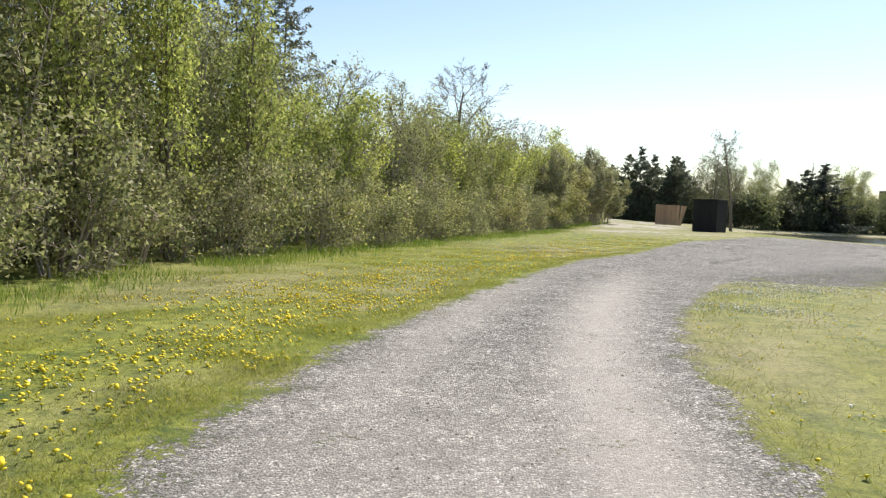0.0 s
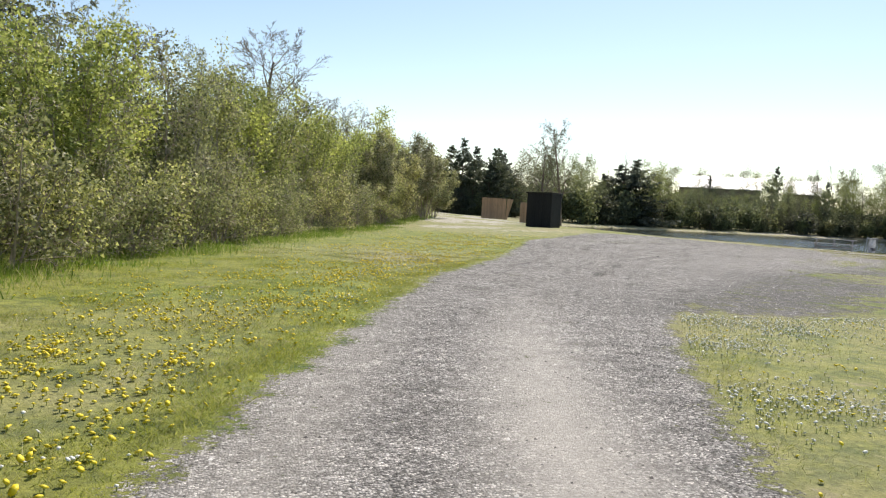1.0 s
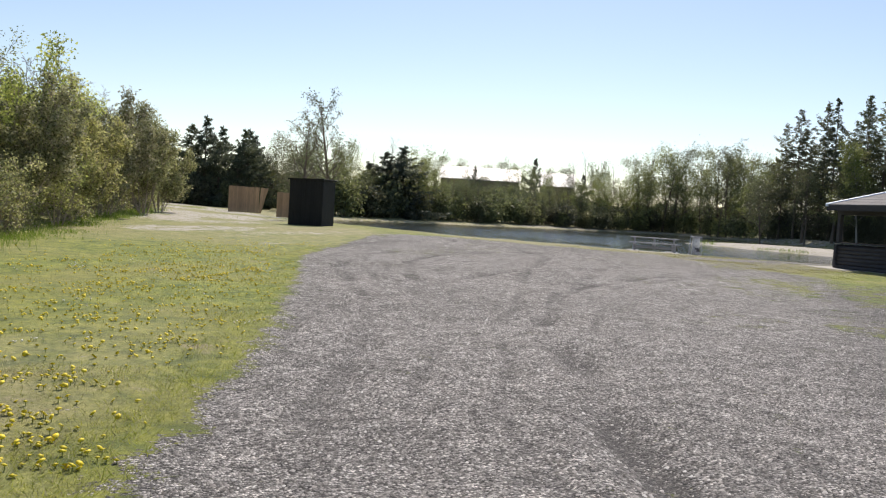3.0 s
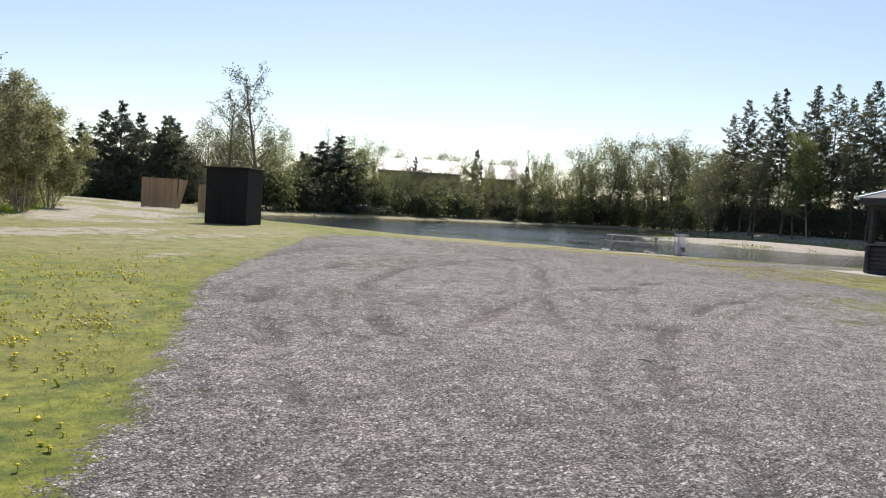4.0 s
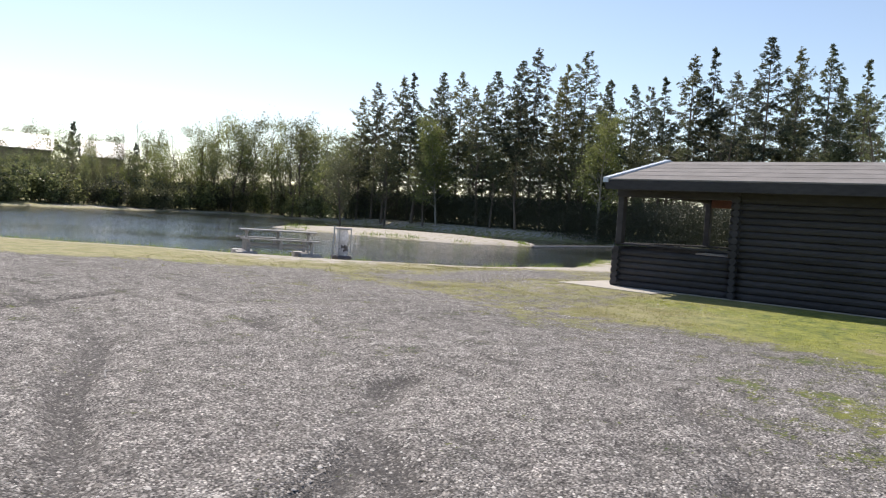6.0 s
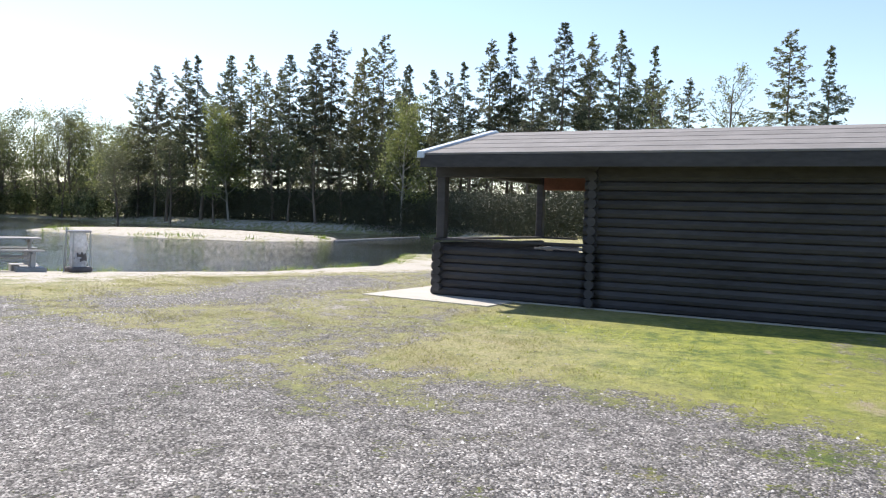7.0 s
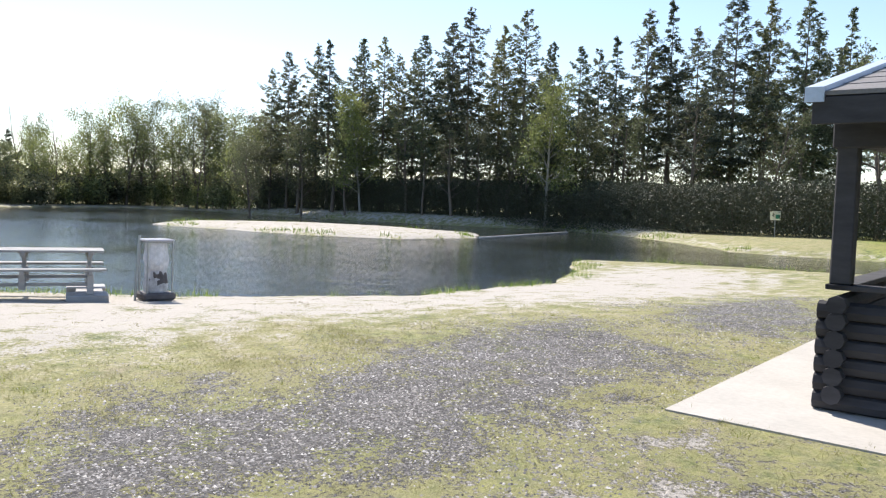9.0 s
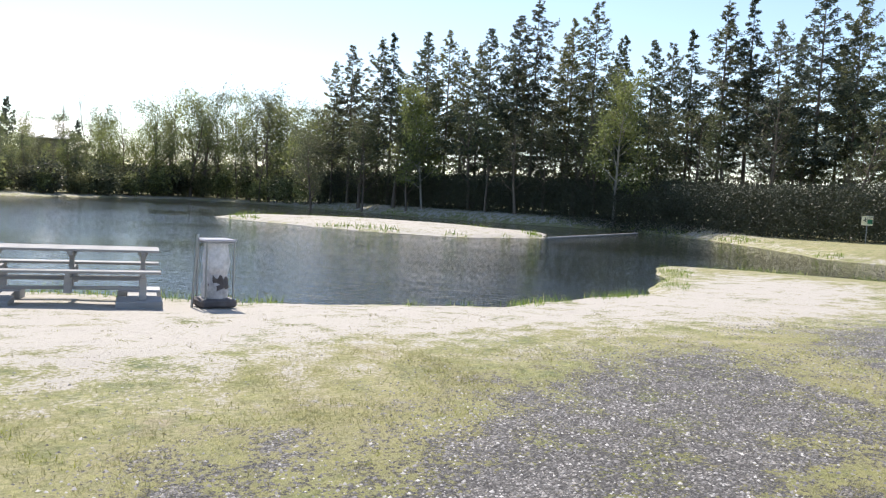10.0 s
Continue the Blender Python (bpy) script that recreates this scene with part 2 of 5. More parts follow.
def tube_mesh(segs, sides=5):
    """Vertices and faces of tapered bars: rows of start, end and two radii."""
    s = np.array([(*a, *b, r0, r1) for a, b, r0, r1 in segs])
    a, b, r0, r1 = s[:, :3], s[:, 3:6], s[:, 6], s[:, 7]
    d = unit(b - a)
    side = unit(np.cross(d, np.where(np.abs(d[:, 2:3]) > 0.9, [[1.0, 0, 0]], [[0, 0, 1.0]])))
    other = np.cross(d, side)
    ang = np.arange(sides) / sides * 2 * np.pi
    ring = side[:, None] * np.cos(ang)[None, :, None] + other[:, None] * np.sin(ang)[None, :, None]
    verts = np.concatenate([a[:, None] + ring * r0[:, None, None], b[:, None] + ring * r1[:, None, None]], 1).reshape(-1, 3)
    i = np.arange(sides)
    quad = np.stack([i, (i + 1) % sides, (i + 1) % sides + sides, i + sides], 1)
    faces = (quad[None] + (np.arange(len(s)) * 2 * sides)[:, None, None]).reshape(-1, 4)
    return verts, faces


def joined_tube(segs, sides):
    """One closed bar along a chain of segments."""
    rings = [segs[0][0], *[q for _, q, _, _ in segs]]
    radii = [segs[0][2], *[r for _, _, _, r in segs]]
    ang = np.arange(sides) / sides * 2 * np.pi
    v = np.concatenate([np.stack([p[0] + np.cos(ang) * r, p[1] + np.sin(ang) * r, np.full(sides, p[2])], 1) for p, r in zip(rings, radii)])
    i = np.arange(sides)
    f = np.concatenate([np.stack([i, (i + 1) % sides, (i + 1) % sides + sides, i + sides], 1) + k * sides for k in range(len(rings) - 1)])
    return v, f


def leaf_mesh(rng, at, length, width, droop=0.0, along=None):
    """Many small pointed leaves at the given places."""
    n = len(at)
    a = unit(rng.normal(size=(n, 3)) + (0 if along is None else along * 1.6) - np.array([0, 0, droop]))
    b = unit(np.cross(a, rng.normal(size=(n, 3))))
    size = rng.uniform(0.6, 1.3, (n, 1))
    a, b = a * size * length / 2, b * size * width / 2
    verts = np.stack([at - a * 0.7 + b, at + a, at - a * 0.7 - b], 1).reshape(-1, 3)
    return verts, np.arange(3 * n).reshape(-1, 3)


def grow(rng, height, radius, kids=(14, 6, 4), spread=(55, 45, 40), frac=(0.5, 0.5, 0.5), start=0.25, up=0.1, wander=0.1, lean=(0, 0)):
    """A branching skeleton: bars, and the points and directions of its last twigs."""
    segs, tips, ways = [], [], []
    steps = (9, 5, 3, 2, 2) if len(kids) > 3 else (9, 5, 3, 1)

    def branch(p, d, long, r, level):
        n = steps[level]
        pts, dirs = [p], [d]
        for i in range(n):
            d = d + rng.normal(0, wander * (1 if level else 0.45), 3)
            d[2] += up * (1 if level else 0.3)
            d = d / np.linalg.norm(d)
            q = p + d * long / n
            ra, rb = r * (1 - 0.85 * i / n), r * (1 - 0.85 * (i + 1) / n)
            segs.append((p, q, ra, rb))
            p = q
            pts.append(p)
            dirs.append(d)
        if level == len(kids):
            for f in (0.25, 0.5, 0.75, 1.0):
                k = f * n
                i = min(int(k), n - 1)
                tips.append(pts[i] + (pts[i + 1] - pts[i]) * (k - i))
                ways.append(dirs[i])
            return
        for j in range(kids[level]):
            f = start + (1 - start) * (j + rng.random()) / kids[level] if level == 0 else 0.25 + 0.75 * (j + rng.random()) / kids[level]
            k = min(f, 0.99) * n
            i = int(k)
            q = pts[i] + (pts[i + 1] - pts[i]) * (k - i)
            d0 = dirs[i]
            turn = rng.random() * 2 * np.pi if level else j * 2.4 + rng.random()
            s = np.cross(d0, [0.3, 0.9, 0.2]); s /= np.linalg.norm(s)
            o = np.cross(d0, s)
            w = radians(spread[level]) * rng.uniform(0.75, 1.2)
            out = d0 * math.cos(w) + (s * math.cos(turn) + o * math.sin(turn)) * math.sin(w)
            shorter = (1.0 - 0.55 * f) if level == 0 else (1.0 - 0.35 * f)
            branch(q, out, long * frac[level] * shorter * rng.uniform(0.75, 1.15), max(r * (1 - 0.8 * f) * 0.55, 0.004), level + 1)

    branch(np.zeros(3), np.array([lean[0], lean[1], 1.0]), height, radius, 0)
    return segs, np.array(tips), np.array(ways)


def tree(name, rng, skeleton, bark, leaves, per_tip, size, jitter, label, category, sides=5, group="", leaf_name="crown", droop=0.0, keep=None, finest=0.0):
    segs, tips, ways = skeleton
    ob = thing(name, 0, 0, 0, 0, label, category, group)
    # each stem that rises from the foot is one closed bar; the limbs go with the branches
    feet = [i for i, seg in enumerate(segs) if seg[0][2] == 0.0 and seg[1][2] > 0]
    in_stem = {j for i in feet for j in range(i, i + 9)}
    for i in feet:
        child("stem" if category in ("shrub", "bush") else "trunk", mesh_of("stem", *joined_tube(segs[i:i + 9], sides + 2), bark), ob)
    rest = [(a, b, max(p, 0.0075), max(q, 0.0055)) for j, (a, b, p, q) in enumerate(segs) if j not in in_stem and p >= finest]
    if rest:
        child("branchwork", mesh_of("branchwork", *tube_mesh(rest, 3), bark), ob)["kind"] = "stuff"
    if leaves:
        at = np.repeat(tips, per_tip, 0)
        at = at + rng.normal(0, jitter, at.shape)
        if keep:
            at = at[rng.random(len(at)) < keep]
        child(leaf_name, mesh_of(leaf_name, *leaf_mesh(rng, at, size[0], size[1], droop), leaves), ob)["kind"] = "stuff"
    return ob


def multi(rng, stems, splay, **kw):
    """Several stems from one foot."""
    segs, tips, ways = [], [], []
    for i in range(stems):
        a = i * 2 * math.pi / stems + rng.random()
        k = dict(kw)
        k["height"] = kw["height"] * rng.uniform(0.65, 1.05)
        s, t, w = grow(rng, lean=(math.cos(a) * splay * rng.uniform(0.4, 1.1), math.sin(a) * splay * rng.uniform(0.4, 1.1)), **k)
        foot = np.array([math.cos(a), math.sin(a), 0]) * 0.12
        segs += [(p + foot, q + foot, r0, r1) for p, q, r0, r1 in s]
        tips.append(t + foot)
        ways.append(w)
    return segs, np.concatenate(tips), np.concatenate(ways)


def conifer(rng, height, bare, width, needles, label, thin=1.0, group="conifers by the lake", taper=0.8, gap=1.0):
    """A spruce or pine: a straight trunk, whorls of boughs that sweep up at their ends, hanging needle sprays on side twigs."""
    ob = thing("conifer", 0, 0, 0, 0, label, "tree", group)
    trunk = [(np.array([0, 0, height * i / 8]), np.array([0, 0, height * (i + 1) / 8]), 0.15 * (1 - i / 8.3), 0.15 * (1 - (i + 1) / 8.3)) for i in range(8)]
    boughs, at, way = [], [], []
    up_z = np.array([0, 0, 1.0])
    z = height * bare * 0.5
    while z < height - 0.25:
        f = z / height
        live = f > bare
        lumps = 0.85 + 0.10 * math.sin(z * 1.7 + height * 7) + rng.normal(0, 0.16)
        reach = width * min(1.0, (1 - f) / 0.5) ** taper * lumps * (1.0 if live else 0.5)
        for k in range(rng.integers(5, 8)):
            a = rng.random() * 2 * np.pi
            long = max(0.22, reach * rng.uniform(0.45, 1.2))
            tilt = -0.35 + 1.15 * f ** 2 + rng.normal(0, 0.14)
            p0 = np.array([0, 0, z + rng.uniform(-0.2, 0.2)])
            d = np.array([math.cos(a), math.sin(a), tilt]); d /= np.linalg.norm(d)
            mid = p0 + d * long * 0.6
            d2 = d + up_z * 0.4
            end = mid + d2 / np.linalg.norm(d2) * long * 0.4
            boughs += [(p0, mid, 0.018, 0.012), (mid, end, 0.012, 0.005)]
            if not live and rng.random() < 0.75:
                continue
            side = np.cross(d, up_z)
            side /= np.linalg.norm(side)
            twigs = max(3, int(long * 8.5 * thin))
            t = 0.12 + 0.88 * rng.random(twigs) ** 0.8
            root = np.where(t[:, None] < 0.6, p0 + (mid - p0) * (t[:, None] / 0.6), mid + (end - mid) * ((t[:, None] - 0.6) / 0.4))
            hand = np.where(rng.random(twigs) < 0.5, -1.0, 1.0)[:, None]
            out = unit(d * 0.75 + side * hand * rng.uniform(0.3, 1.0, (twigs, 1)) - up_z * rng.uniform(0.0, 0.55, (twigs, 1)))
            far = (0.14 + 0.34 * long * (1.08 - t))[:, None]
            n = 7
            g = np.tile((np.arange(n) + 0.5) / n, twigs)[:, None]
            pts = np.repeat(root, n, 0) + np.repeat(out * far, n, 0) * g - up_z * 0.10 * g ** 2
            at.append(pts + rng.normal(0, 0.035, pts.shape))
            way.append(np.repeat(out, n, 0))
        z += (0.36 + 0.24 * rng.random()) * gap
    top = np.array([0, 0, height]) - up_z * rng.random((24, 1)) * 1.1
    at.append(top + rng.normal(0, 0.04, top.shape)); way.append(np.repeat([[0, 0, 1.0]], 24, 0))
    at, way = np.concatenate(at), np.concatenate(way)
    child("trunk", mesh_of("trunk", *joined_tube(trunk, 7), M_BARK), ob)
    child("branchwork", mesh_of("branchwork", *tube_mesh(boughs, 3), M_BARK), ob)["kind"] = "stuff"
    child("needles", mesh_of("needles", *leaf_mesh(rng, at, 0.27, 0.085, 0.1, way), needles), ob)["kind"] = "stuff"
    return ob


# ---- terrain ----
LAKE_Z = -0.50
LAKE = np.array([(46, 47.6), (43, 48.5), (41.2, 49.3), (39.4, 50.8), (37.9, 53.2), (36.6, 55.6), (34.8, 59), (32.6, 62.5), (30.6, 66.5), (29.4, 71), (29.5, 78),
                 (32, 88), (37, 98), (44, 104), (54, 108), (66, 113), (80, 118), (95, 122), (106, 122), (109, 114), (105, 103), (99, 90), (96.5, 80), (95, 72), (95, 62), (90, 55.5), (82.5, 50.6),
                 (75, 47), (69.5, 44.5), (68.5, 40), (67, 30), (60, 27), (57, 34), (56, 42), (56.2, 46.5), (55, 49.2), (50.5, 48.2)], float)
ISLE = np.array([(66.6, 80), (64.6, 71), (63.8, 65.5), (65, 61.5), (70.8, 59.2), (76, 61), (78, 66), (77, 74), (72, 82)], float)


def polygon_distance(x, y, poly):
    """Distance to a polygon's outline, negative inside."""
    best, inside = np.full(x.shape, 1e9), np.zeros(x.shape, bool)
    for (ax, ay), (bx, by) in zip(poly, np.roll(poly, -1, 0)):
        dx, dy = bx - ax, by - ay
        f = np.clip(((x - ax) * dx + (y - ay) * dy) / (dx * dx + dy * dy), 0, 1)
        best = np.minimum(best, np.hypot(x - ax - f * dx, y - ay - f * dy))
        if dy:
            inside ^= ((ay > y) != (by > y)) & (x < dx * (y - ay) / dy + ax)
    return np.where(inside, -best, best)


def smooth(v, a, b):
    f = np.clip((v - a) / (b - a), 0, 1)
    return f * f * (3 - 2 * f)


def waves(x, y, seed=0.0):
    """Smooth unevenness between about -1 and 1."""
    return (np.sin(x * 0.9 + 1.3 * np.sin(y * 0.7 + seed)) + np.sin(y * 1.1 + 1.7 * np.sin(x * 0.5 + seed * 2)) + 0.6 * np.sin(2.3 * x - 1.9 * y + seed)) / 2.6


def shore(x, y):
    return np.maximum(polygon_distance(x, y, LAKE), -polygon_distance(x, y, ISLE)) + 0.22 * waves(x * 1.3, y * 1.3, 2.0)


def ground_z(x, y):
    x, y = np.asarray(x, float), np.asarray(y, float)
    d = shore(x, y)
    z = np.interp(d, [-6, -1.5, 0, 0.45, 2.0, 6.5, 9], [-1.8, -1.0, LAKE_Z, -0.36, -0.27, -0.03, 0])
    rise = 0.13 * smooth(y, 47, 55) * smooth(-x, -28, -23)   # towards the sandy track
    far_bank = 0.62 * smooth(polygon_distance(x, y, LAKE) + 0.3 * waves(x * 1.1, y * 1.1, 3.0), 0.1, 2.0) * smooth(x, 66, 73) * smooth(-y, -112, -98) * (0.3 + 0.7 * smooth(y, 48, 57))
    rough = 0.012 * waves(x * 2.2, y * 2.2, 5.0) + 0.02 * waves(x * 0.6, y * 0.6, 1.0)
    near = (x > -5) & (x < 50) & (y > 2) & (y < 62)
    z = z + rise * smooth(d, 0, 4) + far_bank + rough * smooth(d, 0, 2) - np.where(near, 0.06 * rut_depth(x, y), 0)
    # the turf lies level with the hut's slab
    u, v = (x - 33.35) * -0.24 + (y - 41.78) * -0.971, (x - 33.35) * 0.971 + (y - 41.78) * -0.24
    front = np.where(u < 1.3, -0.9, -0.12)
    out = np.maximum(np.maximum(-0.92 - u, u - 8.4), np.maximum(front - v, v - 4.5))
    z = np.where(out < 1.6, z + (0.017 - z) * smooth(-out, -1.6, -0.4), z)
    return np.where(out < -0.3, -0.08, z)


# the driveway and its lot, the sandy track, the worn wheel lanes
GRAVEL = np.array([(1.8, -4), (2.2, 6), (2.3, 11), (2.75, 13.5), (3.6, 16.8), (5, 21), (6.7, 25.8), (9.1, 30.5), (11.8, 37), (12.8, 39.9), (15.1, 44.1), (19.8, 51.4), (22, 53.3), (23.9, 52.7), (25.5, 51.7), (27.3, 50.3),
                   (28.9, 48.7), (30.2, 47.2), (29.2, 45), (28.0, 42.4), (27.7, 40.5), (27.6, 38.6), (26, 36.6), (22, 33.5), (18, 30.4), (14.2, 27.8), (10.5, 23.8), (8.4, 21.4), (7.2, 19), (6.2, 16.6), (5.5, 14), (5.1, 11.5), (4.9, 6), (4.6, -4)], float)
EAST_GRAVEL = np.array([(30.1, 46.2), (31.9, 45.4), (34.7, 45.5), (37.4, 44.7), (36, 43.6), (34.8, 43), (32.9, 43.5), (31, 43.8), (29.2, 44.8)], float)
SPIT_GRAVEL = np.array([(38.0, 43.5), (40.1, 43.8), (42.6, 42.2), (38.5, 41.6), (36.9, 42.2)], float)
BEACH = np.array([(31.5, 49.4), (33, 48.1), (35.8, 48.1), (36.1, 47.2), (38.9, 46.2), (43.4, 43), (49, 42.8), (52, 46.5), (46, 47.4), (43, 48.6), (41, 49.2), (39.3, 50.6), (37.5, 53.4), (35, 57.5), (33, 57), (33.2, 53)], float)
BARE = np.array([(30.6, 43.7), (31.8, 43.3), (32.2, 42.5), (30.4, 42.2)], float)
RUTS = [np.array(r, float) for r in (((11.5, 34), (13, 38.5), (15, 41.8), (18, 44.6), (22, 46.5)), ((13.5, 36), (15.2, 39.8), (17.6, 42.6), (21, 44.8), (25, 46)), ((15, 35.5), (17.2, 38.1), (19.2, 40.3), (21.8, 43.5), (23, 47)),
                                     ((16.5, 35.5), (18.8, 37.8), (21, 40), (23.6, 43), (25, 47)), ((10, 36), (12.6, 41), (15.4, 45.4), (19.5, 48.8), (24, 50)), ((8, 27), (10.4, 31.5), (13.6, 35.6), (17, 38.2), (22, 40)), ((9.6, 26.4), (12, 30.6), (15, 34.2), (18.6, 36.6), (23, 38.2)))]
TRACK = np.array([(13.6, 56), (15.6, 58.6), (19, 63), (22, 70), (23.8, 82), (25, 110), (21, 110), (18.5, 85), (15, 68), (12.6, 60)], float)
LANE = np.array([(3.5, -4), (3.5, 8), (3.6, 11), (3.95, 14), (4.6, 17), (5.4, 20), (6.4, 23), (8, 26.5), (10.5, 31), (13.5, 35)], float)


def lane_offset(x, y):
    """Signed distance to the right of the driving line."""
    best, value = np.full(x.shape, 1e9), np.full(x.shape, 1e9)
    for (ax, ay), (bx, by) in zip(LANE[:-1], LANE[1:]):
        dx, dy = bx - ax, by - ay
        long = math.hypot(dx, dy)
        f = np.clip(((x - ax) * dx + (y - ay) * dy) / long ** 2, 0, 1)
        away = np.hypot(x - ax - f * dx, y - ay - f * dy)
        signed = ((x - ax) * dy - (y - ay) * dx) / long
        value = np.where(away < best, np.sign(signed) * away, value)
        best = np.minimum(best, away)
    return value


def line_distance(x, y, line):
    best = np.full(x.shape, 1e9)
    for (ax, ay), (bx, by) in zip(line[:-1], line[1:]):
        dx, dy = bx - ax, by - ay
        f = np.clip(((x - ax) * dx + (y - ay) * dy) / (dx * dx + dy * dy), 0, 1)
        best = np.minimum(best, np.hypot(x - ax - f * dx, y - ay - f * dy))
    return best


def rut_depth(x, y):
    """Wheel ruts pressed into the lot, 0 to 1."""
    wx, wy = x + 0.12 * waves(x * 1.7, y * 1.7, 4.0), y + 0.12 * waves(y * 1.7, x * 1.7, 6.0)
    best = np.full(x.shape, 1e9)
    for line in RUTS:
        best = np.minimum(best, line_distance(wx, wy, line))
    furrows = np.exp(-(best / 0.15) ** 2) + np.clip(np.cos(best * 2 * np.pi / 0.55), 0, 1) ** 2 * np.exp(-best / 1.1) * 0.85
    return np.clip(furrows, 0, 1) * np.clip(0.55 + 0.95 * waves(x * 2.2, y * 2.2, 9.0), 0, 1)


def zones(x, y):
    """Shares of gravel, sand, worn lane and ruts at a place."""
    d, lot = shore(x, y), polygon_distance(x, y, GRAVEL)
    g = np.clip(0.5 - lot * np.where(x < 20, 2.4, 0.8), 0, 1.0)
    # grass creeps into the edge of the lot by the hut and beyond the bend
    creep = smooth(x, 12, 16) * smooth(-y, -47, -44) * smooth(-lot, 5.0, 0.5)
    g = g - creep * 0.42 * smooth(waves(x * 0.8, y * 0.8, 3.0), -0.1, 0.6)
    tinge = smooth(x, 13, 18) * smooth(y - 0.25 * x, 24, 30) * smooth(-lot, -0.5, 0.5)
    g = g - tinge * (0.12 + 0.25 * smooth(waves(x * 0.42, y * 0.42, 6.0), 0.0, 0.7)) * smooth(x, 16, 26)
    verge = np.exp(-(np.maximum(lot - 2.6, 0) / 2.6) ** 2) * smooth(x - 0.45 * y, -3.6, -1.8) * smooth(y, 20.8, 22.3) * smooth(-y, -38, -35)
    g = np.maximum(g, verge * (0.44 + 0.3 * smooth(waves(x * 0.75, y * 0.75, 3.0), -0.4, 0.3)))
    g = np.maximum(g, (0.38 + 0.12 * smooth(waves(x * 1.1, y * 1.1, 5.0), -0.2, 0.5)) * smooth(x, 25.2, 26.2) * smooth(-x, -34, -31) * smooth(y, 39.6, 41.2) * smooth(-y, -47.5, -46))
    g = np.maximum(g, np.clip(0.47 - polygon_distance(x, y, EAST_GRAVEL) * 0.35, 0, 0.7))
    g = np.maximum(g, np.clip(0.45 - polygon_distance(x, y, SPIT_GRAVEL) * 0.4, 0, 0.62))
    s = np.clip(0.60 - polygon_distance(x, y, BEACH) * 0.24, 0, 0.85)
    s = np.maximum(s, np.clip(0.3 - polygon_distance(x, y, BARE) * 0.8, 0, 0.36))
    s = np.maximum(s, np.clip(0.68 - 0.25 * polygon_distance(x, y, TRACK), 0, 0.72) * (1 - 0.7 * smooth(waves(x * 1.1, y * 0.25, 7.0), 0.0, 0.5)))
    s = np.maximum(s, np.clip(0.66 - np.abs(d - 2.6) / 3.6, 0, 0.47) * (d > -1) * (x < 36) * (y > 48))
    s = np.maximum(s, np.clip(0.75 - np.abs(d - 0.6) / 1.6, 0, 0.5) * (d > -1))
    s = np.maximum(s, 0.8 * (polygon_distance(x, y, ISLE) < 0.3))
    s = np.maximum(s, 0.62 * smooth(d, -0.5, 0.5) * smooth(-d, -6, -3) * (x > 74) * (0.45 + 0.55 * smooth(y, 46, 52)))
    s = np.maximum(s, 0.64 * smooth(lot, 0.6, 1.6) * smooth(waves(x * 0.6, y * 0.9, 8.0), -0.05, 0.5) * smooth(y, 41, 46) * smooth(-x, -22, -18) * smooth(x - 0.4 * y, -10.5, -8.5))
    o = lane_offset(x, y)
    w = np.maximum(np.maximum(np.exp(-((o - 0.75) / 0.45) ** 2), 0.6 * np.exp(-((o + 0.6) / 0.38) ** 2)), 0.62 * np.exp(-(o / 1.35) ** 4) * smooth(-y, -16, -10)) * smooth(-y, -25, -17)
    return np.clip(g, 0, 1), np.clip(s, 0, 1), np.clip(w * 0.95, 0, 1), np.clip(np.maximum(np.maximum(rut_depth(x, y), np.maximum(0.42 * smooth(x, 23.5, 26), 0.9 * verge * smooth(lot, -1.5, 0.3))), 0.85 * np.clip(0.95 - 0.4 * np.minimum(polygon_distance(x, y, EAST_GRAVEL), polygon_distance(x, y, SPIT_GRAVEL)), 0, 1)), 0, 1)


def dryness(x, y):
    """How straw-coloured the turf is: trampled by the lake, fresh along the hut's shade and the drive."""
    u, v = (x - 33.35) * -0.24 + (y - 41.78) * -0.971, (x - 33.35) * 0.971 + (y - 41.78) * -0.24
    by_wall = smooth(u, 0.6, 2.2) * smooth(v, -3.4, -2.0)
    d = np.clip(0.03 + 0.09 * smooth(x, 4, 6) + (0.30 + 0.3 * waves(x * 0.9, y * 0.9, 7.0)) * smooth(x, 5.0, 6.2) * smooth(-x, -22, -18) * smooth(-y, -34, -30) + 0.85 * smooth(x, 23, 27) * smooth(y, 37.5, 40.5) * (1 - 0.97 * by_wall) + 0.4 * smooth(y, 42, 47) * smooth(-x, -23, -20) + 0.3 * smooth(waves(x * 0.45, y * 0.45, 2.5), 0.1, 0.7) + 0.36 * smooth(waves(x * 1.7, y * 0.8, 4.5), 0.0, 0.6) * (x < 8) * smooth(-y, -24, -17), 0, 0.85)
    return d * (1 - 0.8 * np.exp(-(polygon_distance(x, y, GRAVEL[:15]) / 0.5) ** 2) * (y < 45))


def spaced(lo, hi, step, far_lo, far_hi):
    """Even steps between lo and hi, growing ones beyond."""
    core = list(np.arange(lo, hi + step / 2, step))
    s, v, out = step, hi, []
    while v < far_hi:
        s *= 1.12
        v += s
        out.append(v)
    s, v, pre = step, lo, []
    while v > far_lo:
        s *= 1.12
        v -= s
        pre.append(v)
    return np.array(pre[::-1] + core + out)


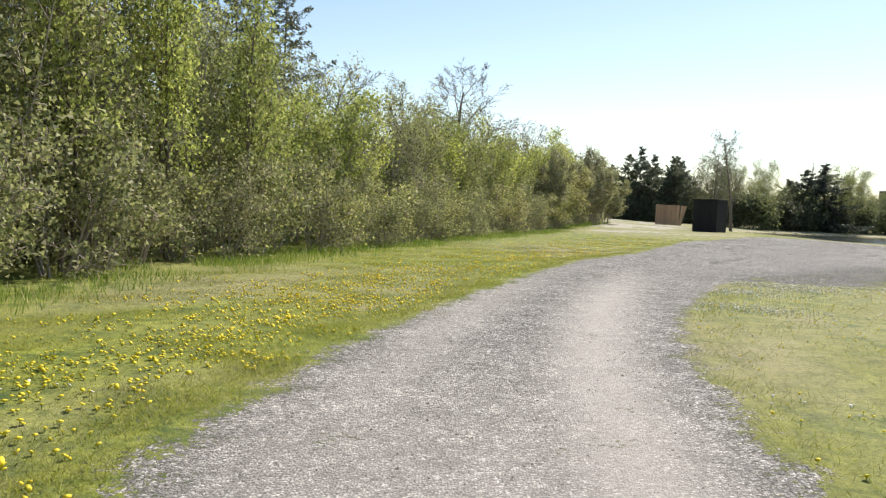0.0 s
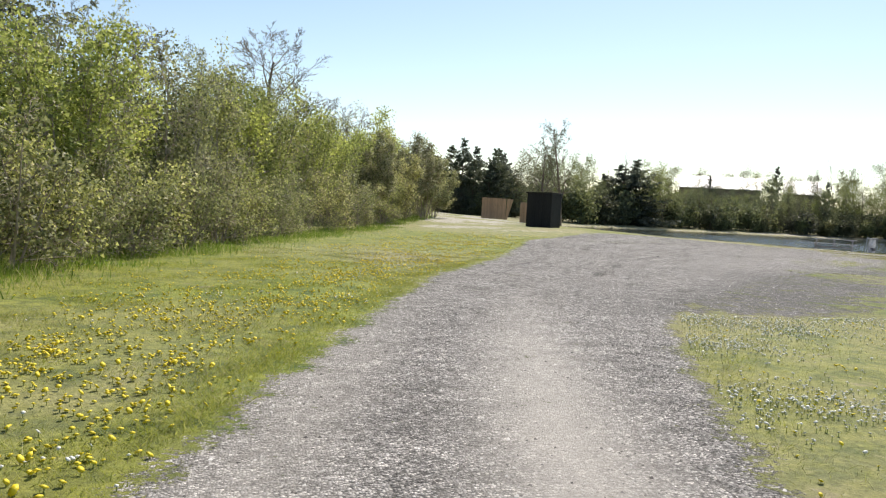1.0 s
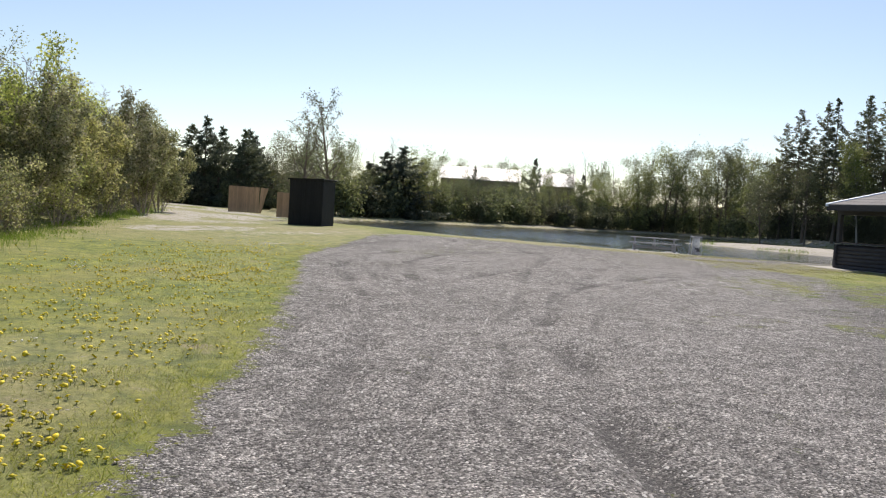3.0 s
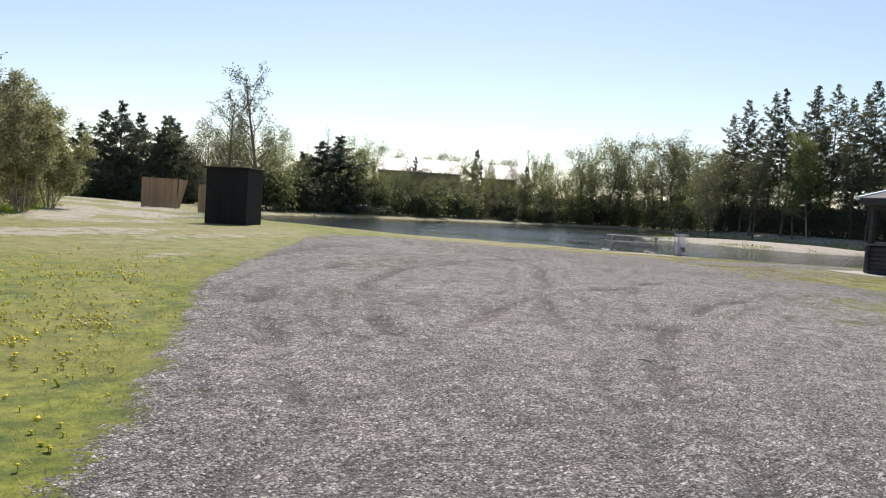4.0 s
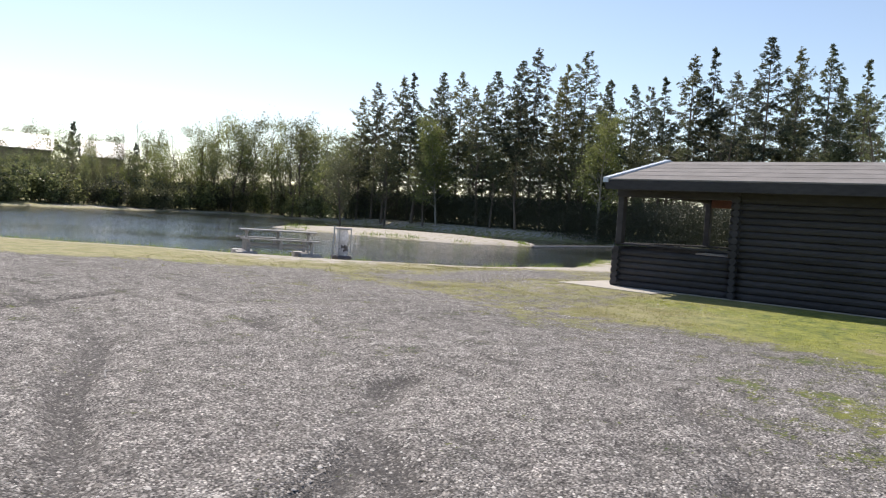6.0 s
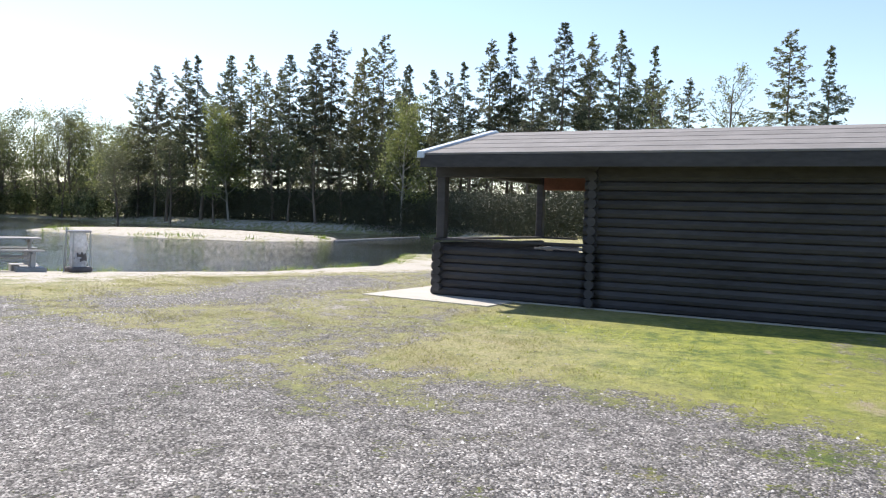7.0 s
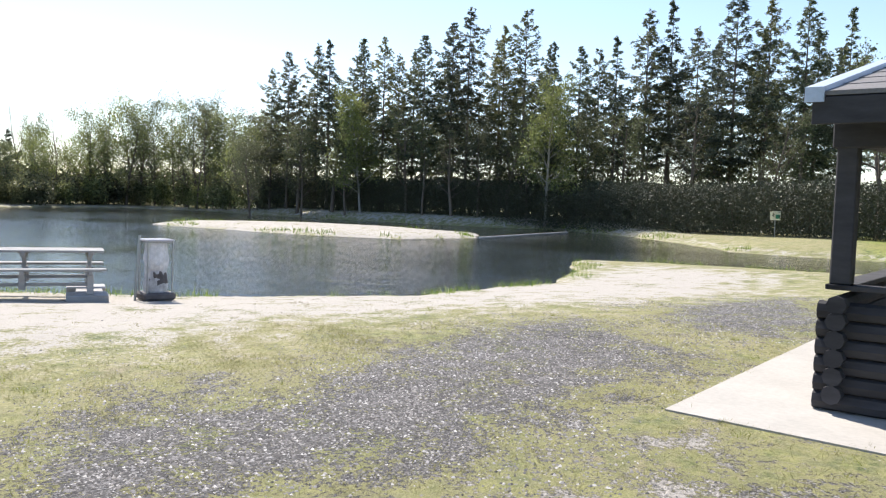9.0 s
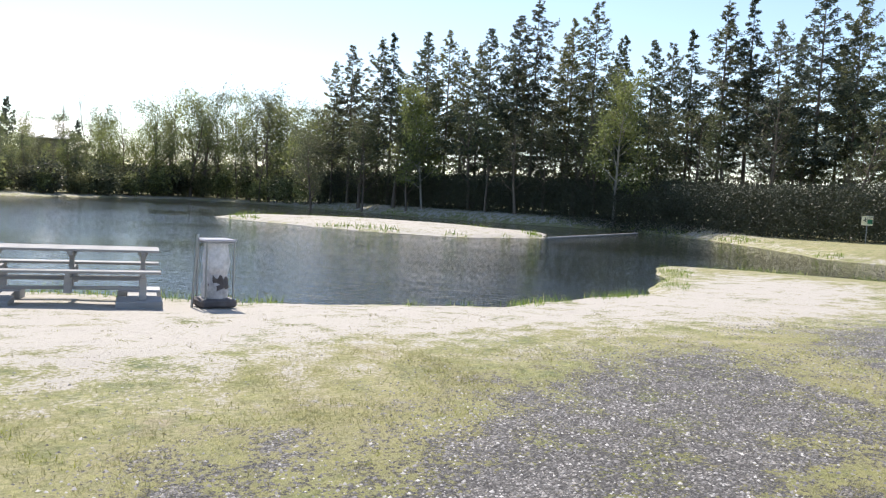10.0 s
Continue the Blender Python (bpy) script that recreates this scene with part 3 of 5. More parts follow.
def build_ground():
    gx, gy = spaced(-3, 45, 0.2, -1500, 1500), spaced(7, 58, 0.2, -1500, 1500)
    # finer steps across the lake's far banks
    gx = np.unique(np.concatenate([gx, np.arange(49, 112, 1.2)]))
    gy = np.unique(np.concatenate([gy, np.arange(61, 126, 1.2)]))
    # and across the ruts of the lot
    gx = np.unique(np.concatenate([gx, np.arange(8.1, 27, 0.2)]))
    gy = np.unique(np.concatenate([gy, np.arange(25.1, 48, 0.2)]))
    x, y = np.meshgrid(gx, gy)
    x, y = x.ravel(), y.ravel()
    nx, ny = len(gx), len(gy)
    i, j = np.meshgrid(np.arange(nx - 1), np.arange(ny - 1))
    a = (j * nx + i).ravel()
    me = mesh_of("ground", np.stack([x, y, ground_z(x, y)], 1), np.stack([a, a + 1, a + 1 + nx, a + nx], 1), M_GROUND)
    me.polygons.foreach_set("use_smooth", np.ones(len(me.polygons), bool))
    layer = me.color_attributes.new("zones", "FLOAT_COLOR", "POINT")
    layer.data.foreach_set("color", np.stack(zones(x, y), 1).astype(np.float32).ravel())
    dry = me.attributes.new("dryness", "FLOAT", "POINT")
    dry.data.foreach_set("value", dryness(x, y).astype(np.float32))
    return tagged(new("ground", me), "meadow with a grey gravel drive, sand and grass", "ground", kind="structure")


build_ground()
bm = bmesh.new()
bmesh.ops.create_grid(bm, x_segments=12, y_segments=12, size=50)
me = bpy.data.meshes.new("water")
bm.to_mesh(me)
bm.free()
me.materials.append(M_WATER)
lake = tagged(new("water", me), "dark rippled pond water reflecting the sky and trees", "water", kind="structure")
lake.location = (72, 76, LAKE_Z)


def z_at(x, y):
    return float(ground_z(np.array([x]), np.array([y]))[0])


def stand(ob, x, y, turn=0.0, size=1.0, tall=None, sink=0.05):
    """A copy of a plant at a place on the ground."""
    k = ob.scale
    m = Matrix.LocRotScale((x, y, z_at(x, y) - sink), Euler((0, 0, radians(turn))), (size / k.x, size / k.y, (tall or size) / k.z))
    return copy_thing(ob, m)


# ---- the log hut ----
LOG = 0.13
# local +x runs along the front, away from the open end; +y into the hut
HUT = Matrix(((-0.24, 0.971, 0, 33.35), (-0.971, -0.24, 0, 41.78), (0, 0, 1, 0.03), (0, 0, 0, 1)))


def hut():
    ob = thing("log_hut", 33.35, 41.78, 0.035, 0, "black log hut, half open, with grey felt roof", "hut")
    ob.matrix_world = HUT @ Matrix.Translation((0, 0, 0.005))
    long, deep, open_long, rail, top = 8.2, 4.2, 2.5, 0.86, 2.12

    def log_row(name, a, b, z, over=0.14):
        a, b = Vector((*a, z)), Vector((*b, z))
        d = (b - a).normalized() * over
        bm = rod(bmesh.new(), a - d, b + d, LOG / 2 * 1.06, sides=8)
        return part("log", bm, M_BLACK, ob)

    rows = int(rail / LOG)
    for k in range(rows):
        z = LOG / 2 + k * LOG
        log_row("log", (0, 0), (open_long, 0), z)
        log_row("log", (0, 0), (0, deep), z + LOG * 0.5 if k < rows - 1 else z + LOG * 0.4)
        log_row("log", (0, deep), (0.7, deep), z)
    for k in range(int(top / LOG)):
        z = LOG / 2 + k * LOG
        log_row("log", (open_long, 0), (long, 0), z)
        log_row("log", (open_long, deep), (long, deep), z)
        log_row("log", (open_long, 0), (open_long, deep), z)
        log_row("log", (long, 0), (long, deep), z)
    for a, b in (((0, 0), (open_long, 0)), ((0, 0), (0, deep)), ((0, deep), (0.7, deep))):
        x0, x1, y0, y1 = a[0] - 0.09, b[0] + 0.09, a[1] - 0.09, b[1] + 0.09
        part("rail_cap", box(bmesh.new(), x0, x1, y0, y1, rail + 0.012, rail + 0.05, bevel=0.006), M_BLACK, ob, "black rail cap board")
    for x, y in ((0, 0), (open_long, 0), (0, deep)):
        part("post", box(bmesh.new(), x - 0.07, x + 0.07, y - 0.07, y + 0.07, rail + 0.05, top, bevel=0.01), M_BLACK, ob)
    part("lintel", box(bmesh.new(), 0.08, open_long - 0.1, deep - 0.07, deep + 0.07, top - 0.26, top + 0.05, bevel=0.01), M_BEAM, ob, "red-brown lintel beam")
    part("jamb", box(bmesh.new(), 1.95, 2.12, deep - 0.08, deep + 0.08, 0.0, top - 0.265, bevel=0.01), M_BEAM, ob, "red-brown door jamb")
    for k in range(4):
        part("table_board", box(bmesh.new(), 0.9, 2.3, 1.7 + 0.19 * k, 1.88 + 0.19 * k, 0.74, 0.775, bevel=0.004), M_GREY_WOOD, ob, "grey table board")
    for x in (1.05, 2.2):
        part("table_leg", box(bmesh.new(), x - 0.05, x + 0.05, 2.0, 2.1, 0.0, 0.74, bevel=0.006), M_GREY_WOOD, ob)
    for y in (0, deep):
        part("wall_plate", box(bmesh.new(), open_long - 0.095 if y else -0.1, long + 0.1, y - 0.08, y + 0.08, top - 0.25, top + 0.06, bevel=0.01), M_BLACK, ob)
    for x in (0, open_long):
        part("tie_beam", box(bmesh.new(), x - 0.06, x + 0.06, 0, deep, top - 0.16, top + 0.02, bevel=0.01), M_BEAM if x else M_BLACK, ob, "red-brown tie beam" if x else "")
    # roof: two slopes with felt courses, boarded underside, verge flashing
    eave, ridge_y, rise = -0.50, deep / 2, 0.55
    ridge_z, eave_z = top + 0.68, top + 0.68 - (deep / 2 + 0.5) * 0.232
    for side in (1, -1):
        def at(x, f, lift):
            y = eave + (ridge_y - eave) * f
            return Vector((x, y if side > 0 else deep - y, eave_z + (ridge_z - eave_z) * f + lift))
        courses, courses_made = 5, []
        for c in range(courses):
            f0, f1 = c / courses, (c + 1) / courses + (0.03 if c < courses - 1 else 0)
            bm = bmesh.new()
            lo, hi = 0.018 - 0.001 * c, 0.010 - 0.001 * c
            vs = [bm.verts.new(p) for p in (at(-0.16, f0, lo), at(long + 0.4, f0, lo), at(long + 0.4, f1, hi), at(-0.16, f1, hi), at(-0.16, f0, -0.012), at(long + 0.4, f0, -0.012), at(long + 0.4, f1, -0.012), at(-0.16, f1, -0.012))]
            for q in ((0, 1, 2, 3), (7, 6, 5, 4), (0, 4, 5, 1), (1, 5, 6, 2), (2, 6, 7, 3), (3, 7, 4, 0)):
                bm.faces.new([vs[k] for k in q])
            courses_made.append(bm)
        bm = bmesh.new()
        vs = [bm.verts.new(at(x, f, l)) for l in (-0.016, -0.05) for x, f in ((-0.15, 0.01), (long + 0.39, 0.01), (long + 0.39, 1), (-0.15, 1))]
        for q in ((0, 1, 2, 3), (7, 6, 5, 4), (0, 4, 5, 1), (1, 5, 6, 2), (2, 6, 7, 3), (3, 7, 4, 0)):
            bm.faces.new([vs[k] for k in q])
        roof = part("roof", bm, M_BLACK, ob, "black board roof slope covered with grey felt")
        for made in courses_made:
            part("felt_course", made, M_FELT, roof, "grey felt course")
        a, b = at(-0.165, -0.01, 0.0), at(-0.165, 1.0, 0.0)
        bm = bmesh.new()
        vs = [bm.verts.new(p + Vector((dx, 0, dz))) for p in (a, b) for dx, dz in ((-0.03, -0.05), (0.09, -0.05), (0.09, 0.05), (-0.03, 0.05))]
        for q in ((0, 1, 2, 3), (7, 6, 5, 4), (0, 4, 5, 1), (1, 5, 6, 2), (2, 6, 7, 3), (3, 7, 4, 0)):
            bm.faces.new([vs[k] for k in q])
        part("verge_trim", bm, M_FLASH, roof, "pale blue-grey metal verge trim")
        y = eave + 0.015 if side > 0 else deep - eave - 0.015
        part("fascia", box(bmesh.new(), -0.15, long + 0.38, y - 0.015, y + 0.015, eave_z - 0.20, eave_z - 0.02, bevel=0.004), M_BLACK, roof)
    # gable boards at both ends
    for x in (-0.02, open_long, long):
        n = 13
        for k in range(n):
            y0, y1 = deep * k / n + 0.004, deep * (k + 1) / n - 0.004
            f = 1 - abs((y0 + y1) / 2 - deep / 2) / (deep / 2 + 0.5)
            z1 = eave_z + (ridge_z - eave_z) * f - 0.08
            if z1 > top + 0.05:
                part("gable_board", box(bmesh.new(), x - 0.012, x + 0.012, y0, y1, top + 0.02, z1), M_BEAM if 0 < x < long else M_BLACK, ob)
    return ob


hut()
bm = bmesh.new()
outline = ((-0.92, -0.85), (1.3, -0.97), (1.34, -0.12), (8.4, -0.12), (8.4, 4.4), (-0.92, 4.6))
low, high = [bm.verts.new((x, y, -0.12)) for x, y in outline], [bm.verts.new((x, y, 0)) for x, y in outline]
bm.faces.new(high)
bm.faces.new(low[::-1])
for k in range(6):
    bm.faces.new((low[k], low[(k + 1) % 6], high[(k + 1) % 6], high[k]))
bmesh.ops.recalc_face_normals(bm, faces=bm.faces)
me = bpy.data.meshes.new("hut_slab")
bm.to_mesh(me)
bm.free()
me.materials.append(M_CONCRETE)
slab = tagged(new("hut_slab", me), "pale worn concrete slab under the log hut", "slab")
slab.matrix_world = HUT


# ---- the black shed ----
def shed():
    ob = thing("board_shed", 19.86, 57.93, z_at(19.86, 57.93) - 0.02, -42, "black tarred board shed with a flat roof", "shed")
    w, d, h = 1.5, 1.5, 1.98
    for x0 in np.arange(-w / 2, w / 2 - 0.01, w / 13):
        part("board", box(bmesh.new(), x0 + 0.003, x0 + w / 13 - 0.003, -d / 2 - 0.02, -d / 2, 0, h - random.random() * 0.01), M_BLACK_BOARD, ob)
        part("board", box(bmesh.new(), x0 + 0.003, x0 + w / 13 - 0.003, d / 2, d / 2 + 0.02, 0, h), M_BLACK_BOARD, ob)
    for y0 in np.arange(-d / 2, d / 2 - 0.01, d / 14):
        part("board", box(bmesh.new(), -w / 2 - 0.02, -w / 2, y0 + 0.003, y0 + d / 14 - 0.003, 0, h), M_BLACK_BOARD, ob)
        part("board", box(bmesh.new(), w / 2, w / 2 + 0.02, y0 + 0.003, y0 + d / 14 - 0.003, 0, h), M_BLACK_BOARD, ob)
    for x in (-1, 1):
        for y in (-1, 1):
            part("corner_post", box(bmesh.new(), x * (w / 2 - 0.05) - 0.045, x * (w / 2 - 0.05) + 0.045, y * (d / 2 - 0.05) - 0.045, y * (d / 2 - 0.05) + 0.045, 0, h - 0.02, bevel=0.005), M_BLACK_BOARD, ob)
    for x in (-w / 2 + 0.004, w / 2 - 0.014):
        part("lining", box(bmesh.new(), x, x + 0.01, -d / 2 + 0.016, d / 2 - 0.016, 0, h - 0.03), M_BLACK_BOARD, ob)
    for y in (-d / 2 + 0.003, d / 2 - 0.013):
        part("lining", box(bmesh.new(), -w / 2 + 0.016, w / 2 - 0.016, y, y + 0.01, 0, h - 0.03), M_BLACK_BOARD, ob)
    part("roof", box(bmesh.new(), -w / 2 - 0.06, w / 2 + 0.1, -d / 2 - 0.08, d / 2 + 0.08, h, h + 0.06, pose(0, 0, 0, 0, -1.2, 0), 0.01), M_BLACK_BOARD, ob)
    return ob


shed()


# ---- the larch screens up the track ----
def screen(x, y, turn, width, height):
    ob = thing("board_screen", x, y, z_at(x, y) - 0.02, turn, "new larch board bin screen flaring out at the top", "screen", "board screens")
    n = int(width / 0.125)
    for k in range(n):
        x0 = -width / 2 + width * k / n
        part("board", box(bmesh.new(), x0 + 0.004, x0 + width / n - 0.004, -0.012, 0.012, 0.04 + random.random() * 0.02, height + random.random() * 0.03), M_LARCH, ob)
    for k, tilt in enumerate((3, 6.5, 10, 13)):
        fan = pose(width / 2 + 0.012 * k, 0.003 * (k + 1), 0, 0, tilt, 0)
        part("board", box(bmesh.new(), 0, 0.122, -0.012, 0.012, 0.05, height + 0.02, fan), M_LARCH, ob)
    lean = pose(width / 2 + 0.15, 0.03, 0, 0, 14, 0)
    for k in range(9):
        part("board", box(bmesh.new(), -0.012, 0.012, 0.13 * k, 0.13 * k + 0.122, 0.04, height + 0.05, lean), M_LARCH, ob)
    for z in (0.35, height - 0.3):
        part("rail", box(bmesh.new(), -width / 2, width / 2, 0.014, 0.06, z, z + 0.09, bevel=0.005), M_LARCH, ob)
    for px in (-width / 2 + 0.08, width / 2 - 0.08):
        part("post", box(bmesh.new(), px - 0.04, px + 0.04, 0.062, 0.14, 0, height - 0.05, bevel=0.005), M_LARCH, ob)
    return ob


screen(23.3, 80.4, -12, 2.1, 1.85)
screen(26.4, 80.6, -12, 1.2, 1.85)


# ---- the picnic table and the bin ----
def picnic_table():
    ob = thing("picnic_table", 35.86, 53.16, z_at(35.86, 53.16), math.degrees(math.atan2(-0.66, 0.75)), "weathered grey picnic table with benches on wooden pads", "table")
    long = 2.3

    def plank(name, x0, x1, y0, y1, z0, z1, label=""):
        return part(name, box(bmesh.new(), x0, x1, y0, y1, z0, z1, bevel=0.006), M_GREY_WOOD, ob, label)

    for k in range(4):
        y = -0.36 + k * 0.185
        plank("tabletop_board", -long / 2, long / 2, y, y + 0.17, 0.735, 0.77)
    for side in (-1, 1):
        for k in range(2):
            y = side * 0.66 - 0.13 + k * 0.135
            plank("bench_board", -long / 2 - 0.02, long / 2 + 0.02, y, y + 0.125, 0.475, 0.51)
    reach = long / 2 - 0.21
    for x in (-reach, 0.0, reach):
        plank("bearer", x - 0.03, x + 0.03, -0.36, 0.36, 0.675, 0.734)
        plank("bearer", x - 0.03, x + 0.03, -0.79, 0.79, 0.415, 0.474)
        low = 0.11 if x else 0.20
        plank("leg", x - 0.032, x + 0.032, -0.05, 0.05, low, 0.674)
        for side in (-1, 1):
            plank("bench_leg", x - 0.048, x + 0.048, side * 0.66 - 0.045, side * 0.66 + 0.045, low, 0.414)
            bm = bmesh.new()
            vs = [bm.verts.new((x + side * px, py, pz)) for py in (-0.03, 0.03) for px, pz in ((0.033, 0.62), (0.033, 0.734), (0.085, 0.734))]
            for q in ((0, 1, 2), (5, 4, 3), (0, 3, 4, 1), (1, 4, 5, 2), (2, 5, 3, 0)):
                bm.faces.new([vs[k] for k in q])
            part("bracket", bm, M_GREY_WOOD, ob)
        if x:
            for side in (-1, 1):
                plank("pad", x - 0.34, x + 0.26, side * 0.58 - 0.3, side * 0.58 + 0.3, -0.06, 0.11, "weathered sleeper pad")
            plank("pad", x - 0.20, x + 0.20, -0.27, 0.27, -0.06, 0.108, "weathered sleeper pad")
    plank("brace", -reach, reach, -0.085, -0.052, 0.31, 0.36)
    for side in (-1, 1):
        y = side * 0.66 + 0.047
        plank("brace", -reach, reach, y, y + 0.03, 0.24, 0.29)
    return ob


def litter_stand():
    ob = thing("litter_stand", 37.05, 51.6, z_at(37.05, 51.6), -28, "steel litter stand holding a milky plastic bag", "bin")
    for x in (-0.2, 0.2):
        for y in (-0.2, 0.2):
            part("upright", rod(bmesh.new(), (x, y, 0), (x, y, 0.98), 0.014, sides=8), M_STEEL, ob)
    for z in (0.13, 0.95):
        for a, b in (((-0.2, -0.2), (0.2, -0.2)), ((0.2, -0.2), (0.2, 0.2)), ((0.2, 0.2), (-0.2, 0.2)), ((-0.2, 0.2), (-0.2, -0.2))):
            part("rail", rod(bmesh.new(), (*a, z), (*b, z), 0.011, sides=6), M_STEEL, ob)
    part("pole", rod(bmesh.new(), (-0.33, 0.0, 0), (-0.27, 0.0, 1.06), 0.02, sides=8), M_STEEL, ob)
    part("base_tray", box(bmesh.new(), -0.26, 0.26, -0.24, 0.24, 0.02, 0.14, bevel=0.03), M_RUBBISH, ob, "dark base tray")
    part("lid", box(bmesh.new(), -0.23, 0.23, -0.22, 0.22, 0.965, 1.0, bevel=0.015), M_BAG, ob)
    rng = np.random.default_rng(5)
    bm = bmesh.new()
    rings, around = 10, 16
    grid = []
    for i in range(rings):
        z = 0.14 + 0.8 * i / (rings - 1)
        r = 0.185 + 0.012 * math.sin(i * 1.3)
        grid.append([bm.verts.new(((r + rng.normal(0, 0.006)) * math.cos(k / around * 6.2832), (r + rng.normal(0, 0.006)) * math.sin(k / around * 6.2832), z)) for k in range(around)])
    for i in range(rings - 1):
        for k in range(around):
            bm.faces.new((grid[i][k], grid[i][(k + 1) % around], grid[i + 1][(k + 1) % around], grid[i + 1][k]))
    bm.faces.new(grid[0][::-1])
    bag = part("bag", bm, M_FILM, ob, "milky translucent plastic bag")
    bm = bmesh.new()
    bmesh.ops.create_icosphere(bm, subdivisions=3, radius=0.158, matrix=Matrix.Translation((0.01, -0.02, 0.35)) @ Matrix.Diagonal((1.1, 1.1, 1.4, 1)))
    for v in bm.verts:
        v.co += Vector(rng.normal(0, 0.012, 3))
    part("rubbish", bm, M_RUBBISH, bag, "dark rubbish in the bag")
    return ob


picnic_table()
litter_stand()


# ---- small things on the far bank ----
def notice_board(x, y, turn):
    ob = thing("notice_board", x, y, z_at(x, y) - 0.05, turn, "grey framed notice board on two posts across the water", "sign")
    for px in (-0.7, 0.7):
        part("post", box(bmesh.new(), px - 0.05, px + 0.05, -0.05, 0.05, 0, 1.95, bevel=0.008), M_GREY_WOOD, ob)
    part("panel", box(bmesh.new(), -0.65, 0.65, -0.02, 0.02, 0.5, 1.75, bevel=0.004), M_STEEL, ob, "pale blue-grey panel")
    part("top_rail", box(bmesh.new(), -0.8, 0.8, -0.07, 0.07, 1.952, 2.0, bevel=0.006), M_GREY_WOOD, ob)
    return ob


def small_sign(x, y, turn):
    ob = thing("small_sign", x, y, z_at(x, y) - 0.05, turn, "small white and green sign on a post by the bushes", "sign")
    part("post", rod(bmesh.new(), (0, 0.04, 0), (0, 0.04, 1.7), 0.035, sides=8), M_STEEL, ob)
    plate = part("plate", box(bmesh.new(), -0.3, 0.3, -0.012, 0.0, 1.1, 1.65, bevel=0.003), M_BAG, ob, "white plate")
    part("field", box(bmesh.new(), 0.02, 0.27, -0.018, -0.0125, 1.2, 1.45), M_GREEN, plate, "green field")
    return ob


notice_board(71.0, 35.6, -82)
small_sign(80.6, 43.2, -90)
bm = bmesh.new()
for k in range(8):
    rod(bm, (70.8 + 2.4 * k, 59.0 - 0.03 * k, LAKE_Z + 0.02), (73.1 + 2.4 * k, 58.97 - 0.03 * k, LAKE_Z + 0.02), 0.07, sides=8)
me = bpy.data.meshes.new("floating_boom")
bm.to_mesh(me)
bm.free()
me.materials.append(M_GREY_WOOD)
tagged(new("floating_boom", me), "pale floating log boom lying on the pond", "boom", kind="stuff")


# ---- barns beyond the trees ----
def barn(x, y, turn, long, deep, eave, ridge):
    ob = thing("barn", x, y, 0, turn, "long low barn with a bright pale sheet roof", "barn", "barns")
    part("wall", box(bmesh.new(), -long / 2, long / 2, -deep / 2, deep / 2, 0, eave), M_BRICK, ob)
    for s in (-1, 1):
        bm = bmesh.new()
        vs = [bm.verts.new((px, s * py, pz)) for pz_off in (0, -0.12) for px, py, pz in ((-long / 2 - 0.3, deep / 2 + 0.4, eave - 0.1 + pz_off), (long / 2 + 0.3, deep / 2 + 0.4, eave - 0.1 + pz_off), (long / 2 + 0.3, 0.0, ridge + pz_off), (-long / 2 - 0.3, 0.0, ridge + pz_off))]
        for q in ((0, 1, 2, 3), (7, 6, 5, 4), (0, 4, 5, 1), (1, 5, 6, 2), (2, 6, 7, 3), (3, 7, 4, 0)):
            bm.faces.new([vs[k] for k in q])
        part("roof", bm, M_SHEET_ROOF, ob)
    for e in (-1, 1):
        bm = bmesh.new()
        v = [bm.verts.new((e * (long / 2 - o), py, pz)) for o in (0, 0.1) for py, pz in ((-deep / 2, eave), (deep / 2, eave), (0, ridge - 0.15))]
        for q in ((0, 1, 2), (5, 4, 3), (0, 3, 4, 1), (1, 4, 5, 2), (2, 5, 3, 0)):
            bm.faces.new([v[k] for k in q])
        part("gable", bm, M_BRICK, ob)
    return ob


barn(92.5, 158, -34, 15, 9, 7.6, 10.0)
barn(104.8, 149.5, -34, 6, 8, 7.2, 9.8)


# ---- plants ----
rng = np.random.default_rng(11)


def kind_of(make, count):
    return [make(i) for i in range(count)]


def shrub_fresh(i):
    sk = multi(rng, 4, 0.28, height=3.3, radius=0.028, kids=(8, 4, 3), spread=(50, 45, 40), frac=(0.36, 0.5, 0.5), start=0.08, up=0.12)
    return tree("shrub", rng, sk, M_TWIG, M_LEAF_DULL if i == 4 else M_LEAF_MID if i % 2 else M_LEAF_BRIGHT, 5, (0.076, 0.058), 0.12, "half-bare hedge shrub with grey-brown twigs" if i == 4 else "leafing hedge shrub with fresh yellow-green leaves", "shrub", 4, "hedge along the drive", keep=(0.7, 0.62, 0.8, 0.5, 0.3)[i])


def shrub_dull(i):
    sk = multi(rng, 5, 0.42, height=2.2, radius=0.024, kids=(7, 4, 2), spread=(60, 50, 45), frac=(0.42, 0.5, 0.5), start=0.04, up=0.02)
    return tree("bramble_bush", rng, sk, M_TWIG, M_LEAF_DULL if i % 2 else M_LEAF_MID, 4, (0.070, 0.052), 0.11, "brownish half-leafed bush at the foot of the hedge", "bush", 4, "hedge along the drive", keep=0.75)


def sapling(i):
    sk = multi(rng, 2, 0.10, height=5.6, radius=0.05, kids=(17, 4, 3), spread=(48, 45, 40), frac=(0.3, 0.5, 0.5), start=0.15, up=0.12)
    return tree("young_birch", rng, sk, M_BARK_PALE if i % 2 else M_BARK, M_LEAF_MID if i % 2 else M_LEAF_BRIGHT, 5, (0.078, 0.06), 0.16, "slender young birch with thin spring leaves", "tree", 5, "young trees in the hedge", keep=0.38 if i == 1 else 0.7)


